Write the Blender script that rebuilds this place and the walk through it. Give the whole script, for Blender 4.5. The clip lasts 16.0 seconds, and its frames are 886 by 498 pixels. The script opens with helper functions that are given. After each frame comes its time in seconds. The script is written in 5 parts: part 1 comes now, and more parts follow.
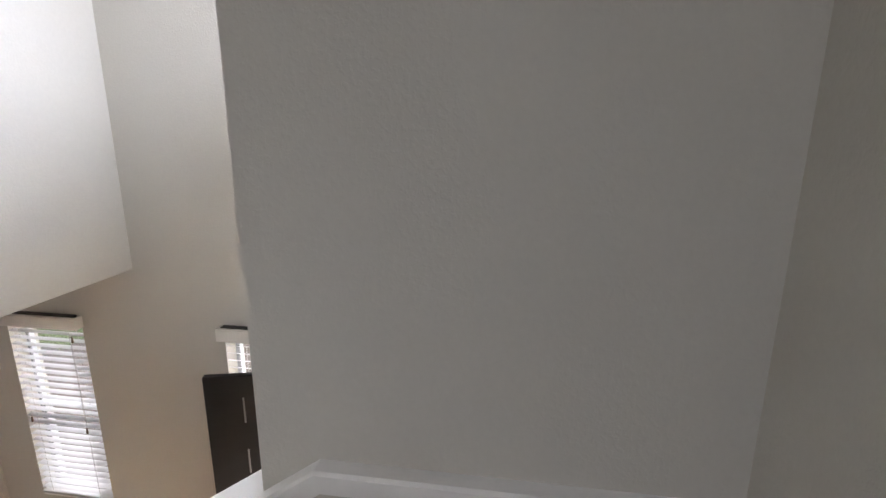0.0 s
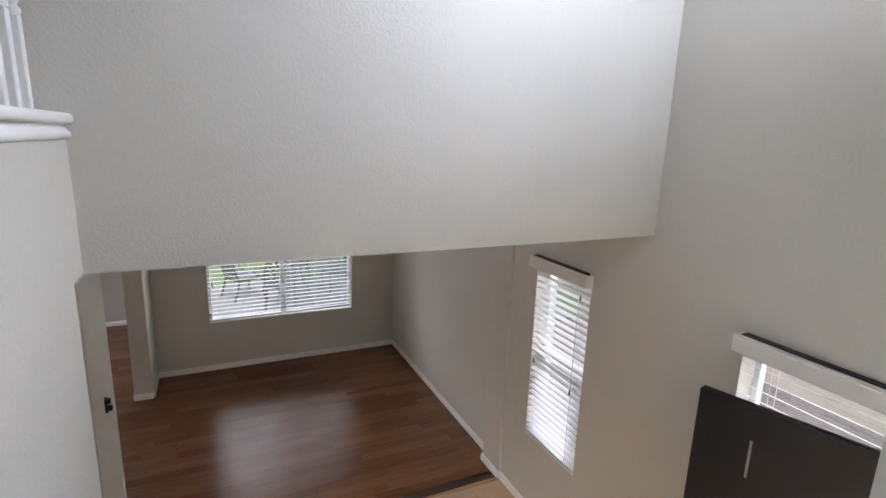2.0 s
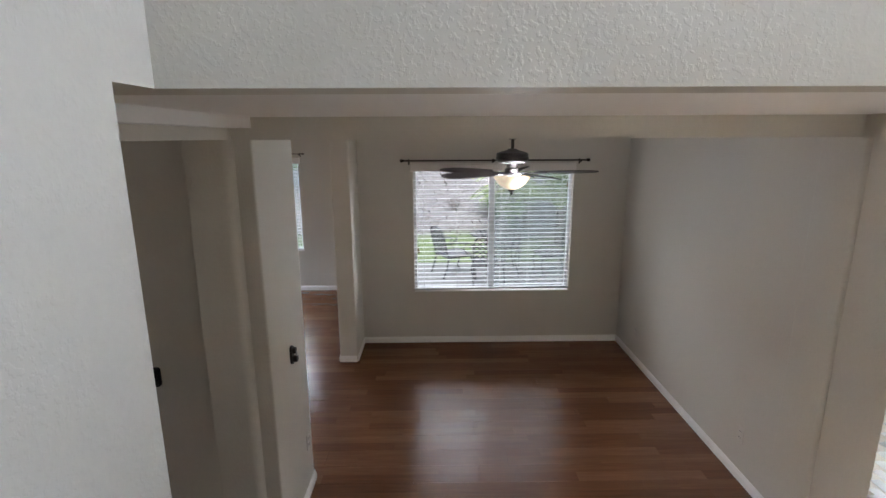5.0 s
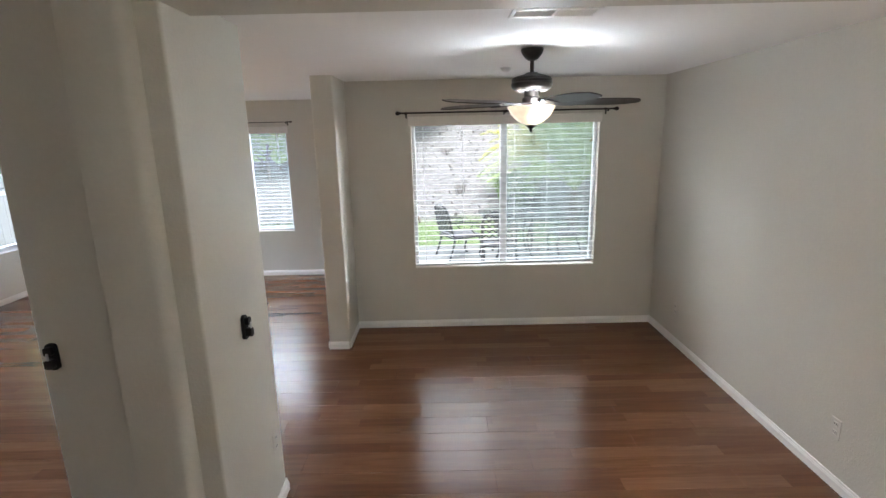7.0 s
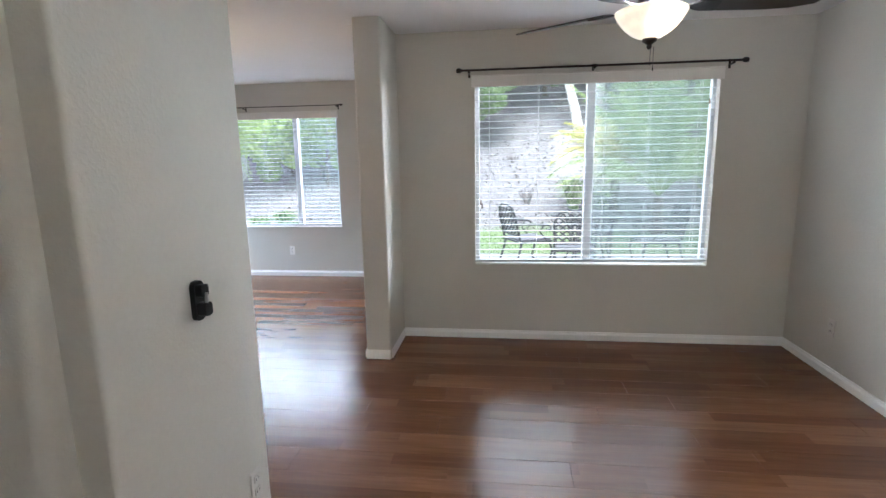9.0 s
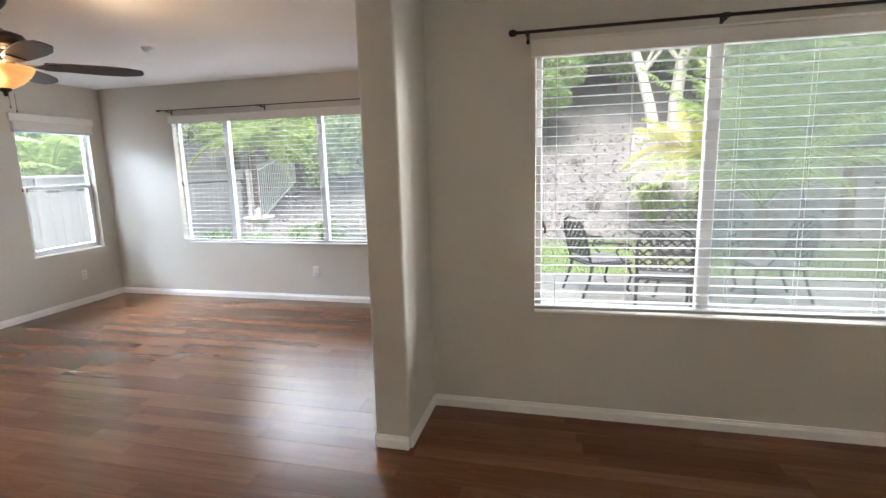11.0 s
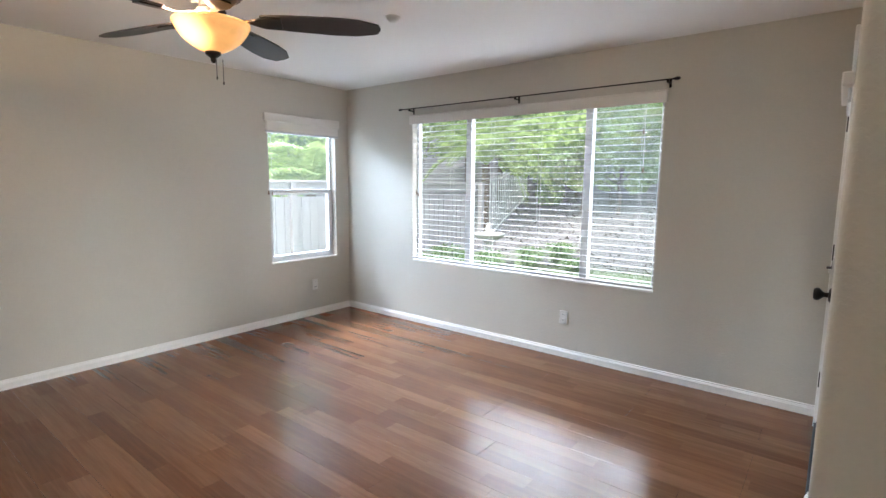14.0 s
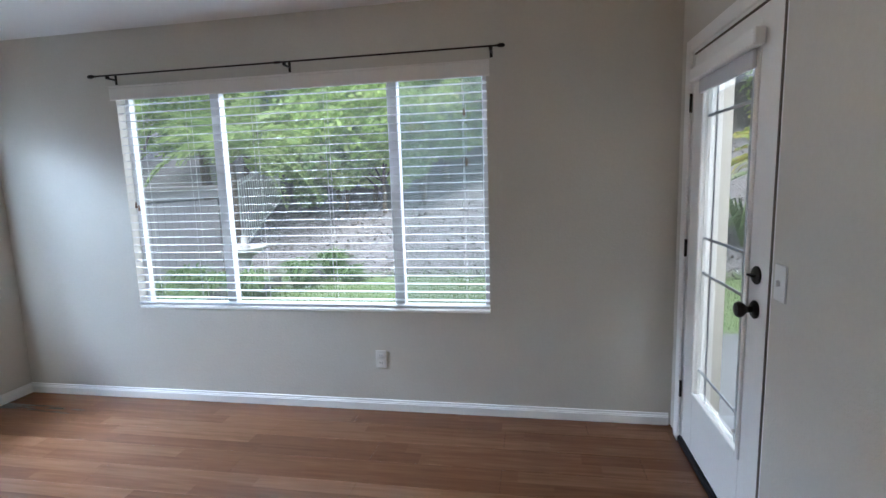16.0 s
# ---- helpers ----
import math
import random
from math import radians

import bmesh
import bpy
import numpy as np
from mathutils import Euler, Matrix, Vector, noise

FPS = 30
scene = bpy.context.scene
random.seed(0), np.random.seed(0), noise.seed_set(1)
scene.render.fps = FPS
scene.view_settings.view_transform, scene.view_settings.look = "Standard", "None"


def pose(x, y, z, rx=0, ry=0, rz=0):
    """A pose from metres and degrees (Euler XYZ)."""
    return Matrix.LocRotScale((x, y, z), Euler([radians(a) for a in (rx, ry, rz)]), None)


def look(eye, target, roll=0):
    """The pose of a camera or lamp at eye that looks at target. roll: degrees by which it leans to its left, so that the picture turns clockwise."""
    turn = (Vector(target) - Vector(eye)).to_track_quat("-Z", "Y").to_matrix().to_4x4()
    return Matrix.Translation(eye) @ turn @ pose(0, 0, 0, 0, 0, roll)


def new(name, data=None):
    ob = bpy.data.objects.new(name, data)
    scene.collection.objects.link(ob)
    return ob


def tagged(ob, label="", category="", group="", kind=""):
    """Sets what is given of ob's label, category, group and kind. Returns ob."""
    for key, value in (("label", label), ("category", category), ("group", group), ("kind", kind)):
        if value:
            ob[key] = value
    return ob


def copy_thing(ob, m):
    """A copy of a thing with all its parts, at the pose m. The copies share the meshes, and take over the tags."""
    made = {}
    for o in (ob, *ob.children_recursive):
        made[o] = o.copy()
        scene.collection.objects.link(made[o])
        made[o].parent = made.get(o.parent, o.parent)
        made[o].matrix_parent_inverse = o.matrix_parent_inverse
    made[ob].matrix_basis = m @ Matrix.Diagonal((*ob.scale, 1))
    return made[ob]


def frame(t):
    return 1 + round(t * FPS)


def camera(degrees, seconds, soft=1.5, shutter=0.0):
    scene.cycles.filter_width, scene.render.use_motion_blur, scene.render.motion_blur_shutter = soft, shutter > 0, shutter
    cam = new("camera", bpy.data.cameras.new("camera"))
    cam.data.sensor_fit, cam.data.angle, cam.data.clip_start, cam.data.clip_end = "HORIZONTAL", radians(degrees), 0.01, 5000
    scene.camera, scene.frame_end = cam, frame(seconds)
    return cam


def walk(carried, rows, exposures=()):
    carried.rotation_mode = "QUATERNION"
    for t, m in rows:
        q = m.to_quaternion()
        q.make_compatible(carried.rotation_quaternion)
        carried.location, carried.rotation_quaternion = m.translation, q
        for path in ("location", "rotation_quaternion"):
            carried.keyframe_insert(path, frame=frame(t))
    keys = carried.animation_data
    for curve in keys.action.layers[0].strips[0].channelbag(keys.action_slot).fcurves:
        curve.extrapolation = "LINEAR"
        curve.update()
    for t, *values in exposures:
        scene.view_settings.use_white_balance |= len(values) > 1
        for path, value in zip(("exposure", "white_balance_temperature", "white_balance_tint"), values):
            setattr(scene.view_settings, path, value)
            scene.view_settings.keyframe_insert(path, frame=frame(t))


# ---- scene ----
cam = camera(83.3, 16.0)
PATH = [
    (0, (0.238, -6.988, 3.388), (2.156, -6.689, 2.905), 0.2),
    (0.5, (0.428, -6.913, 3.271), (2.241, -6.196, 2.827), 0.7),
    (1, (0.614, -6.801, 3.129), (2.101, -5.532, 2.706), 1.4),
    (1.5, (0.693, -6.662, 3.064), (1.866, -5.101, 2.63), 2.1),
    (2, (0.754, -6.522, 2.973), (1.578, -4.751, 2.541), 1.9),
    (2.5, (0.818, -6.359, 2.873), (1.286, -4.461, 2.448), 1.7),
    (3, (0.793, -6.195, 2.855), (1.092, -4.266, 2.419), 1.6),
    (3.5, (0.775, -6.041, 2.819), (0.971, -4.101, 2.372), 1.5),
    (4, (0.841, -5.886, 2.674), (0.938, -3.936, 2.239), 1.5),
    (6.3, (0.892, -5.113, 2.114), (0.884, -3.163, 1.666), -1.1),
    (6.5, (0.89, -5.036, 2.069), (0.902, -3.086, 1.623), -1.2),
    (7, (0.905, -4.873, 1.937), (0.901, -2.923, 1.49), -1.3),
    (7.5, (0.904, -4.692, 1.817), (0.82, -2.75, 1.347), -1.3),
    (8, (0.872, -4.502, 1.683), (0.723, -2.564, 1.212), -1.3),
    (8.5, (0.847, -4.279, 1.555), (0.64, -2.336, 1.132), -1.3),
    (9, (0.853, -4.01, 1.49), (0.607, -2.057, 1.132), -1.0),
    (11.3, (0.745, -2.651, 1.48), (0.182, -0.761, 1.15), -0.9),
    (11.5, (0.706, -2.547, 1.471), (0.066, -0.679, 1.156), -0.2),
    (12, (0.582, -2.305, 1.462), (-0.283, -0.527, 1.158), 0.6),
    (12.5, (0.432, -2.1, 1.477), (-0.598, -0.412, 1.178), 1.1),
    (13, (0.237, -1.964, 1.448), (-0.923, -0.358, 1.172), 1.3),
    (13.5, (0.05, -1.782, 1.425), (-1.201, -0.244, 1.164), 1.3),
    (14, (-0.19, -1.669, 1.434), (-1.422, -0.115, 1.172), 0.5),
    (14.5, (-0.424, -1.479, 1.455), (-1.592, 0.123, 1.189), -0.4),
    (15, (-0.622, -1.25, 1.456), (-1.599, 0.476, 1.199), -1.0),
    (15.5, (-0.802, -0.982, 1.451), (-1.433, 0.896, 1.18), -1.8),
    (16, (-0.971, -0.775, 1.449), (-1.321, 1.174, 1.17), -1.8),
]
walk(cam, [(r[0], look(*r[1:])) for r in PATH], [(0,.9,6350,18),(.5,.65,5800,17),(1,.7,5850,17),(1.5,.9,6050,17),(4,.78,5950,16),(6.5,1.5,5950,9),(8,1.72,5700,9),(9,1.76,5500,9),(12,1.46,6600,12),(14,1.6,6050,9),(15,1.48,5900,9),(16,1.02,5550,9)])

# ---- world, sun, added daylight lamps, exposure ----
SUN_EL, SUN_AZ = radians(60), radians(180)
world = bpy.data.worlds.new("sky")
scene.world = world
world.use_nodes = True
wn = world.node_tree.nodes
sky = wn.new("ShaderNodeTexSky")
sky.sky_type, sky.sun_disc = "NISHITA", False
sky.sun_elevation, sky.sun_rotation = SUN_EL, SUN_AZ
sky.dust_density, sky.air_density = 3.0, 1.2
wn["Background"].inputs["Strength"].default_value = 0.15
world.node_tree.links.new(sky.outputs[0], wn["Background"].inputs["Color"])
sun = new("sun", bpy.data.lights.new("sun", "SUN"))
sun.data.energy, sun.data.angle, sun.data.color = 3.0, radians(35), (1.0, 0.95, 0.88)
sun_way = Vector((math.sin(SUN_AZ) * math.cos(SUN_EL), math.cos(SUN_AZ) * math.cos(SUN_EL), math.sin(SUN_EL)))
sun.matrix_world = look(tuple(sun_way * 30), (0, 0, 0))


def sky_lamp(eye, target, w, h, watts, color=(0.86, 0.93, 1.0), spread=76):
    """An added area lamp that stands in for daylight through one opening."""
    lamp = new("added_daylight", bpy.data.lights.new("added_daylight", "AREA"))
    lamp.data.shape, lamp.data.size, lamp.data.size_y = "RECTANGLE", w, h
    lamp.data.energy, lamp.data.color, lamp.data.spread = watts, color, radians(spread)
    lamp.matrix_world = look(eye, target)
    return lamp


# Unseen lamps out in the yard, added to light the dining and family rooms.
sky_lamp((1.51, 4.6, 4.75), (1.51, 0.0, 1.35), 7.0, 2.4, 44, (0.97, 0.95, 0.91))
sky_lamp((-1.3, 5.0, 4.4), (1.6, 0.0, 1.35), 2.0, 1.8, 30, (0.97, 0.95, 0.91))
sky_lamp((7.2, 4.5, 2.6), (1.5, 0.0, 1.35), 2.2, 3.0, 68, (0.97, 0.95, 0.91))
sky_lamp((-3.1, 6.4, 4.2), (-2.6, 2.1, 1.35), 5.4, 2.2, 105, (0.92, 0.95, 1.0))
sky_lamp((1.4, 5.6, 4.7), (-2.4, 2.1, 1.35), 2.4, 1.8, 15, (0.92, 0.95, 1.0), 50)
sky_lamp((-7.6, 1.53, 3.2), (-4.6, 1.53, 1.35), 2.8, 1.1, 210, (0.72, 0.84, 1.0), 120)
# Lamp for the added side window, which is out of view.
sky_lamp((-7.7, -3.6, 4.1), (-4.6, -3.6, 1.4), 2.8, 1.8, 25)
sky_lamp((6.3, -3.82, 3.6), (2.9, -3.82, 1.35), 1.4, 1.0, 22, (0.96, 0.97, 1.0))
sky_lamp((6.3, -6.4, 3.6), (2.9, -5.55, 1.35), 1.4, 1.0, 50, (1.0, 0.96, 0.90))
sky_lamp((3.95, -5.5, 5.35), (1.2, -5.3, 3.4), 1.3, 1.0, 88, (0.86, 0.91, 1.0), 180)
sky_lamp((2.2, -7.4, 2.6), (2.2, -5.6, 0.6), 1.0, 0.9, 235, (1.0, 0.96, 0.90), 180)
# Added lamp outside an unseen high entry opening, to brighten the header wall.
sky_lamp((2.25, -7.35, 4.5), (2.0, -5.2, 4.0), 1.2, 0.8, 54, (0.78, 0.86, 1.0), 180)
# Added lamp behind an unseen upper hall opening, to brighten the stair wall.
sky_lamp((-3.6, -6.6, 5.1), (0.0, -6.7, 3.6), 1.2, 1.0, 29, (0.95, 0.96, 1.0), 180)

# ---- materials ----


def mat(name, color, rough=0.6, metal=0.0, var=0.08, scale=6.0, fine=60.0, bump=0.0, bump_scale=200.0, spec=0.5, coords="Object", rand=0.0, knock=False):
    m = bpy.data.materials.new(name)
    m.use_nodes = True
    n, l = m.node_tree.nodes, m.node_tree.links
    b = n["Principled BSDF"]
    b.inputs["Roughness"].default_value, b.inputs["Metallic"].default_value = rough, metal
    b.inputs["Specular IOR Level"].default_value = spec
    tc = n.new("ShaderNodeTexCoord")
    big, small = n.new("ShaderNodeTexNoise"), n.new("ShaderNodeTexNoise")
    big.inputs["Scale"].default_value, big.inputs["Detail"].default_value = scale, 4
    small.inputs["Scale"].default_value, small.inputs["Detail"].default_value = fine, 3
    add = n.new("ShaderNodeMath")
    add.operation = "ADD"
    l.new(tc.outputs[coords], big.inputs["Vector"])
    l.new(tc.outputs[coords], small.inputs["Vector"])
    l.new(big.outputs[0], add.inputs[0])
    l.new(small.outputs[0], add.inputs[1])
    last = add.outputs[0]
    if rand:
        info, mad = n.new("ShaderNodeObjectInfo"), n.new("ShaderNodeMath")
        mad.operation = "MULTIPLY_ADD"
        mad.inputs[1].default_value = rand
        l.new(info.outputs["Random"], mad.inputs[0])
        l.new(last, mad.inputs[2])
        last = mad.outputs[0]
    ramp = n.new("ShaderNodeMapRange")
    ramp.inputs["From Min"].default_value, ramp.inputs["From Max"].default_value = 0.6, 1.4 + rand
    l.new(last, ramp.inputs["Value"])
    mix = n.new("ShaderNodeMix")
    mix.data_type = "RGBA"
    mix.inputs["A"].default_value = (*[c * (1 - var) for c in color], 1)
    mix.inputs["B"].default_value = (*[min(1, c * (1 + var)) for c in color], 1)
    l.new(ramp.outputs[0], mix.inputs["Factor"])
    l.new(mix.outputs["Result"], b.inputs["Base Color"])
    if bump:
        bn, bp = n.new("ShaderNodeTexNoise"), n.new("ShaderNodeBump")
        bn.inputs["Scale"].default_value, bn.inputs["Detail"].default_value = bump_scale, 2
        l.new(tc.outputs[coords], bn.inputs["Vector"])
        bp.inputs["Strength"].default_value, bp.inputs["Distance"].default_value = bump, 0.004
        height = bn.outputs[0]
        if knock:
            flat = n.new("ShaderNodeMapRange")
            flat.inputs["From Min"].default_value, flat.inputs["From Max"].default_value = 0.50, 0.60
            l.new(height, flat.inputs["Value"])
            height = flat.outputs[0]
        l.new(height, bp.inputs["Height"])
        l.new(bp.outputs[0], b.inputs["Normal"])
    return m


PAINT = mat("greige_wall_paint", (0.60, 0.574, 0.510), 0.55, var=0.03, scale=1.2, bump=0.16, bump_scale=80, spec=0.35, knock=True)
CEIL = mat("white_ceiling_paint", (0.88, 0.87, 0.855), 0.8, var=0.02, scale=1.0, bump=0.3, bump_scale=70, spec=0.2)
TRIM = mat("white_trim_paint", (0.86, 0.85, 0.82), 0.35, var=0.03, scale=5)
VINYL = mat("white_vinyl", (0.76, 0.77, 0.78), 0.4, var=0.02)
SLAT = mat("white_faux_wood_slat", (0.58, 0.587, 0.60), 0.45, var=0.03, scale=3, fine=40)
CREAM = mat("cream_valance", (0.78, 0.75, 0.70), 0.45, var=0.03, scale=3)
CORD = mat("blind_cord", (0.70, 0.69, 0.66), 0.8, var=0.05)
TASSEL = mat("brown_wood_tassel", (0.20, 0.12, 0.07), 0.5, var=0.2)
BRONZE = mat("oil_rubbed_bronze", (0.020, 0.016, 0.014), 0.40, 0.5, var=0.25, scale=20)
DULL = mat("dull_steel", (0.20, 0.20, 0.20), 0.5, 0.6, var=0.1)
STEEL = mat("brushed_steel", (0.55, 0.55, 0.56), 0.3, 0.9, var=0.08)
BLADE = mat("dark_walnut_blade", (0.035, 0.024, 0.020), 0.45, var=0.25, scale=10, fine=120)
BLACKP = mat("black_plastic", (0.008, 0.008, 0.009), 0.45, var=0.2, spec=0.3)
ESPRESSO = mat("espresso_door_stain", (0.010, 0.0085, 0.008), 0.5, var=0.2, scale=8, fine=90, spec=0.25)
PLATE = mat("white_plastic_plate", (0.78, 0.77, 0.74), 0.3, var=0.02)
DARK = mat("dark_slot", (0.02, 0.02, 0.02), 0.6, var=0.1)
RUBBER = mat("brown_weatherstrip", (0.10, 0.075, 0.055), 0.7, var=0.15)
TILE = mat("tan_ceramic_tile", (0.47, 0.33, 0.21), 0.28, var=0.16, scale=7, fine=45, bump=0.1, rand=0.3)
GROUT = mat("grout", (0.33, 0.27, 0.21), 0.9, var=0.1)
SUBFLOOR = mat("dark_underlay", (0.05, 0.03, 0.02), 0.8)
CARPET = mat("beige_stair_carpet", (0.42, 0.37, 0.31), 0.95, var=0.12, scale=10, fine=200, bump=0.8, bump_scale=350)
STUCCO = mat("tan_stucco", (0.50, 0.43, 0.35), 0.9, var=0.08, scale=3, bump=0.6, bump_scale=60)
CONCRETE = mat("pale_patio_concrete", (0.15, 0.148, 0.146), 0.8, var=0.1, scale=1.5, fine=50, bump=0.2)
FENCEM = mat("weathered_beige_fence_board", (0.36, 0.328, 0.325), 0.8, var=0.1, scale=3, fine=30, bump=0.2, bump_scale=40, rand=0.4)
FENCEW = mat("white_iron_fence", (0.55, 0.55, 0.53), 0.4, var=0.05)
BARK = mat("brown_bark", (0.13, 0.10, 0.075), 0.9, var=0.35, scale=12, fine=60, bump=0.8, bump_scale=50)
WHITEBARK = mat("pale_peeling_bark", (0.62, 0.57, 0.50), 0.8, var=0.25, scale=6, fine=25, bump=0.5, bump_scale=30)
IRON = mat("dark_cast_aluminium", (0.035, 0.037, 0.042), 0.4, 0.5, var=0.2)
CUSHION = mat("gray_seat_sling", (0.085, 0.082, 0.095), 0.8, var=0.1)
STONE = mat("pale_cast_stone", (0.40, 0.385, 0.36), 0.85, var=0.12, scale=8, bump=0.3)


def leaf_mat(name, dark, light, rough=0.5):
    m = mat(name, dark, rough, var=0.3, scale=4, fine=20)
    n, l = m.node_tree.nodes, m.node_tree.links
    geo, mix = n.new("ShaderNodeNewGeometry"), n.new("ShaderNodeMix")
    mix.data_type = "RGBA"
    mix.inputs["A"].default_value, mix.inputs["B"].default_value = (*dark, 1), (*light, 1)
    l.new(geo.outputs["Random Per Island"], mix.inputs["Factor"])
    b = n["Principled BSDF"]
    l.new(mix.outputs["Result"], b.inputs["Base Color"])
    tr, ms = n.new("ShaderNodeBsdfTranslucent"), n.new("ShaderNodeMixShader")
    l.new(mix.outputs["Result"], tr.inputs["Color"])
    ms.inputs[0].default_value = 0.55
    l.new(b.outputs[0], ms.inputs[1])
    l.new(tr.outputs[0], ms.inputs[2])
    l.new(ms.outputs[0], n["Material Output"].inputs["Surface"])
    return m


LEAF = leaf_mat("green_leaf", (0.24, 0.36, 0.10), (0.52, 0.64, 0.22))
LEAFD = leaf_mat("deep_green_leaf", (0.16, 0.25, 0.10), (0.33, 0.44, 0.18))
PALM = leaf_mat("palm_leaflet", (0.22, 0.32, 0.11), (0.46, 0.56, 0.21))
PALMY = leaf_mat("yellowing_palm_leaflet", (0.28, 0.38, 0.09), (0.60, 0.50, 0.13))
GRASS = leaf_mat("grass_blade", (0.10, 0.19, 0.06), (0.24, 0.33, 0.12))
DRY = leaf_mat("dry_leaf_litter", (0.12, 0.10, 0.088), (0.28, 0.255, 0.235))


def glass_mat():
    m = bpy.data.materials.new("clear_glass")
    m.use_nodes = True
    n, l = m.node_tree.nodes, m.node_tree.links
    b = n["Principled BSDF"]
    b.inputs["Base Color"].default_value = (0.97, 0.99, 0.98, 1)
    b.inputs["Roughness"].default_value, b.inputs["IOR"].default_value = 0.0, 1.45
    b.inputs["Transmission Weight"].default_value = 1.0
    # a faint translucent mix that imitates the bright haze over the outdoor view
    haze_veil, ms = n.new("ShaderNodeBsdfTranslucent"), n.new("ShaderNodeMixShader")
    ms.inputs[0].default_value = 0.011
    l.new(b.outputs[0], ms.inputs[1])
    l.new(haze_veil.outputs[0], ms.inputs[2])
    l.new(ms.outputs[0], n["Material Output"].inputs["Surface"])
    return m


GLASS = glass_mat()


def screen_mat(cover):
    m = bpy.data.materials.new("insect_screen_mesh")
    m.use_nodes = True
    n, l = m.node_tree.nodes, m.node_tree.links
    b = n["Principled BSDF"]
    b.inputs["Base Color"].default_value = (0.25, 0.325, 0.33, 1)
    b.inputs["Roughness"].default_value = 0.7
    tr, ms = n.new("ShaderNodeBsdfTransparent"), n.new("ShaderNodeMixShader")
    ms.inputs[0].default_value = cover
    l.new(tr.outputs[0], ms.inputs[1])
    l.new(b.outputs[0], ms.inputs[2])
    l.new(ms.outputs[0], n["Material Output"].inputs["Surface"])
    return m


SCREEN = screen_mat(0.32)
SCREEN_FINE = screen_mat(0.2)


def bowl_mat(name, glass, light, strength, bulb, peak):
    """Lit alabaster glass: faint swirls, and a painted hot spot that imitates a bulb behind it."""
    m = mat(name, glass, 0.25, var=0.12, scale=9, fine=30)
    n, l = m.node_tree.nodes, m.node_tree.links
    b = n["Principled BSDF"]
    tc, w = n.new("ShaderNodeTexCoord"), n.new("ShaderNodeTexWave")
    w.bands_direction = "Z"
    w.inputs["Scale"].default_value, w.inputs["Distortion"].default_value, w.inputs["Detail"].default_value = 6, 4, 2
    l.new(tc.outputs["Object"], w.inputs["Vector"])
    mr = n.new("ShaderNodeMapRange")
    mr.inputs["To Min"].default_value, mr.inputs["To Max"].default_value = strength * 0.88, strength * 1.08
    l.new(w.outputs["Fac"], mr.inputs["Value"])
    far, near, add = n.new("ShaderNodeVectorMath"), n.new("ShaderNodeMapRange"), n.new("ShaderNodeMath")
    far.operation, add.operation, near.interpolation_type = "DISTANCE", "ADD", "SMOOTHERSTEP"
    far.inputs[1].default_value = bulb
    l.new(tc.outputs["Object"], far.inputs[0])
    near.inputs["From Min"].default_value, near.inputs["From Max"].default_value = 0.13, 0.015
    near.inputs["To Min"].default_value, near.inputs["To Max"].default_value = 0.0, peak
    l.new(far.outputs["Value"], near.inputs["Value"])
    l.new(mr.outputs[0], add.inputs[0])
    l.new(near.outputs[0], add.inputs[1])
    b.inputs["Emission Color"].default_value = (*light, 1)
    l.new(add.outputs[0], b.inputs["Emission Strength"])
    return m


BOWL_W = bowl_mat("white_alabaster_bowl", (0.80, 0.74, 0.62), (1.0, 0.82, 0.55), 0.27, (0.05, -0.10, -0.385), 1.1)
BOWL_A = bowl_mat("amber_alabaster_bowl", (0.80, 0.52, 0.24), (1.0, 0.46, 0.13), 0.27, (0.02, -0.115, -0.385), 2.0)
PLATE2 = mat("almond_plastic_plate", (0.60, 0.57, 0.52), 0.35, var=0.02)
PAVER = mat("gray_brown_side_paving", (0.12, 0.10, 0.088), 0.85, var=0.15, scale=2)


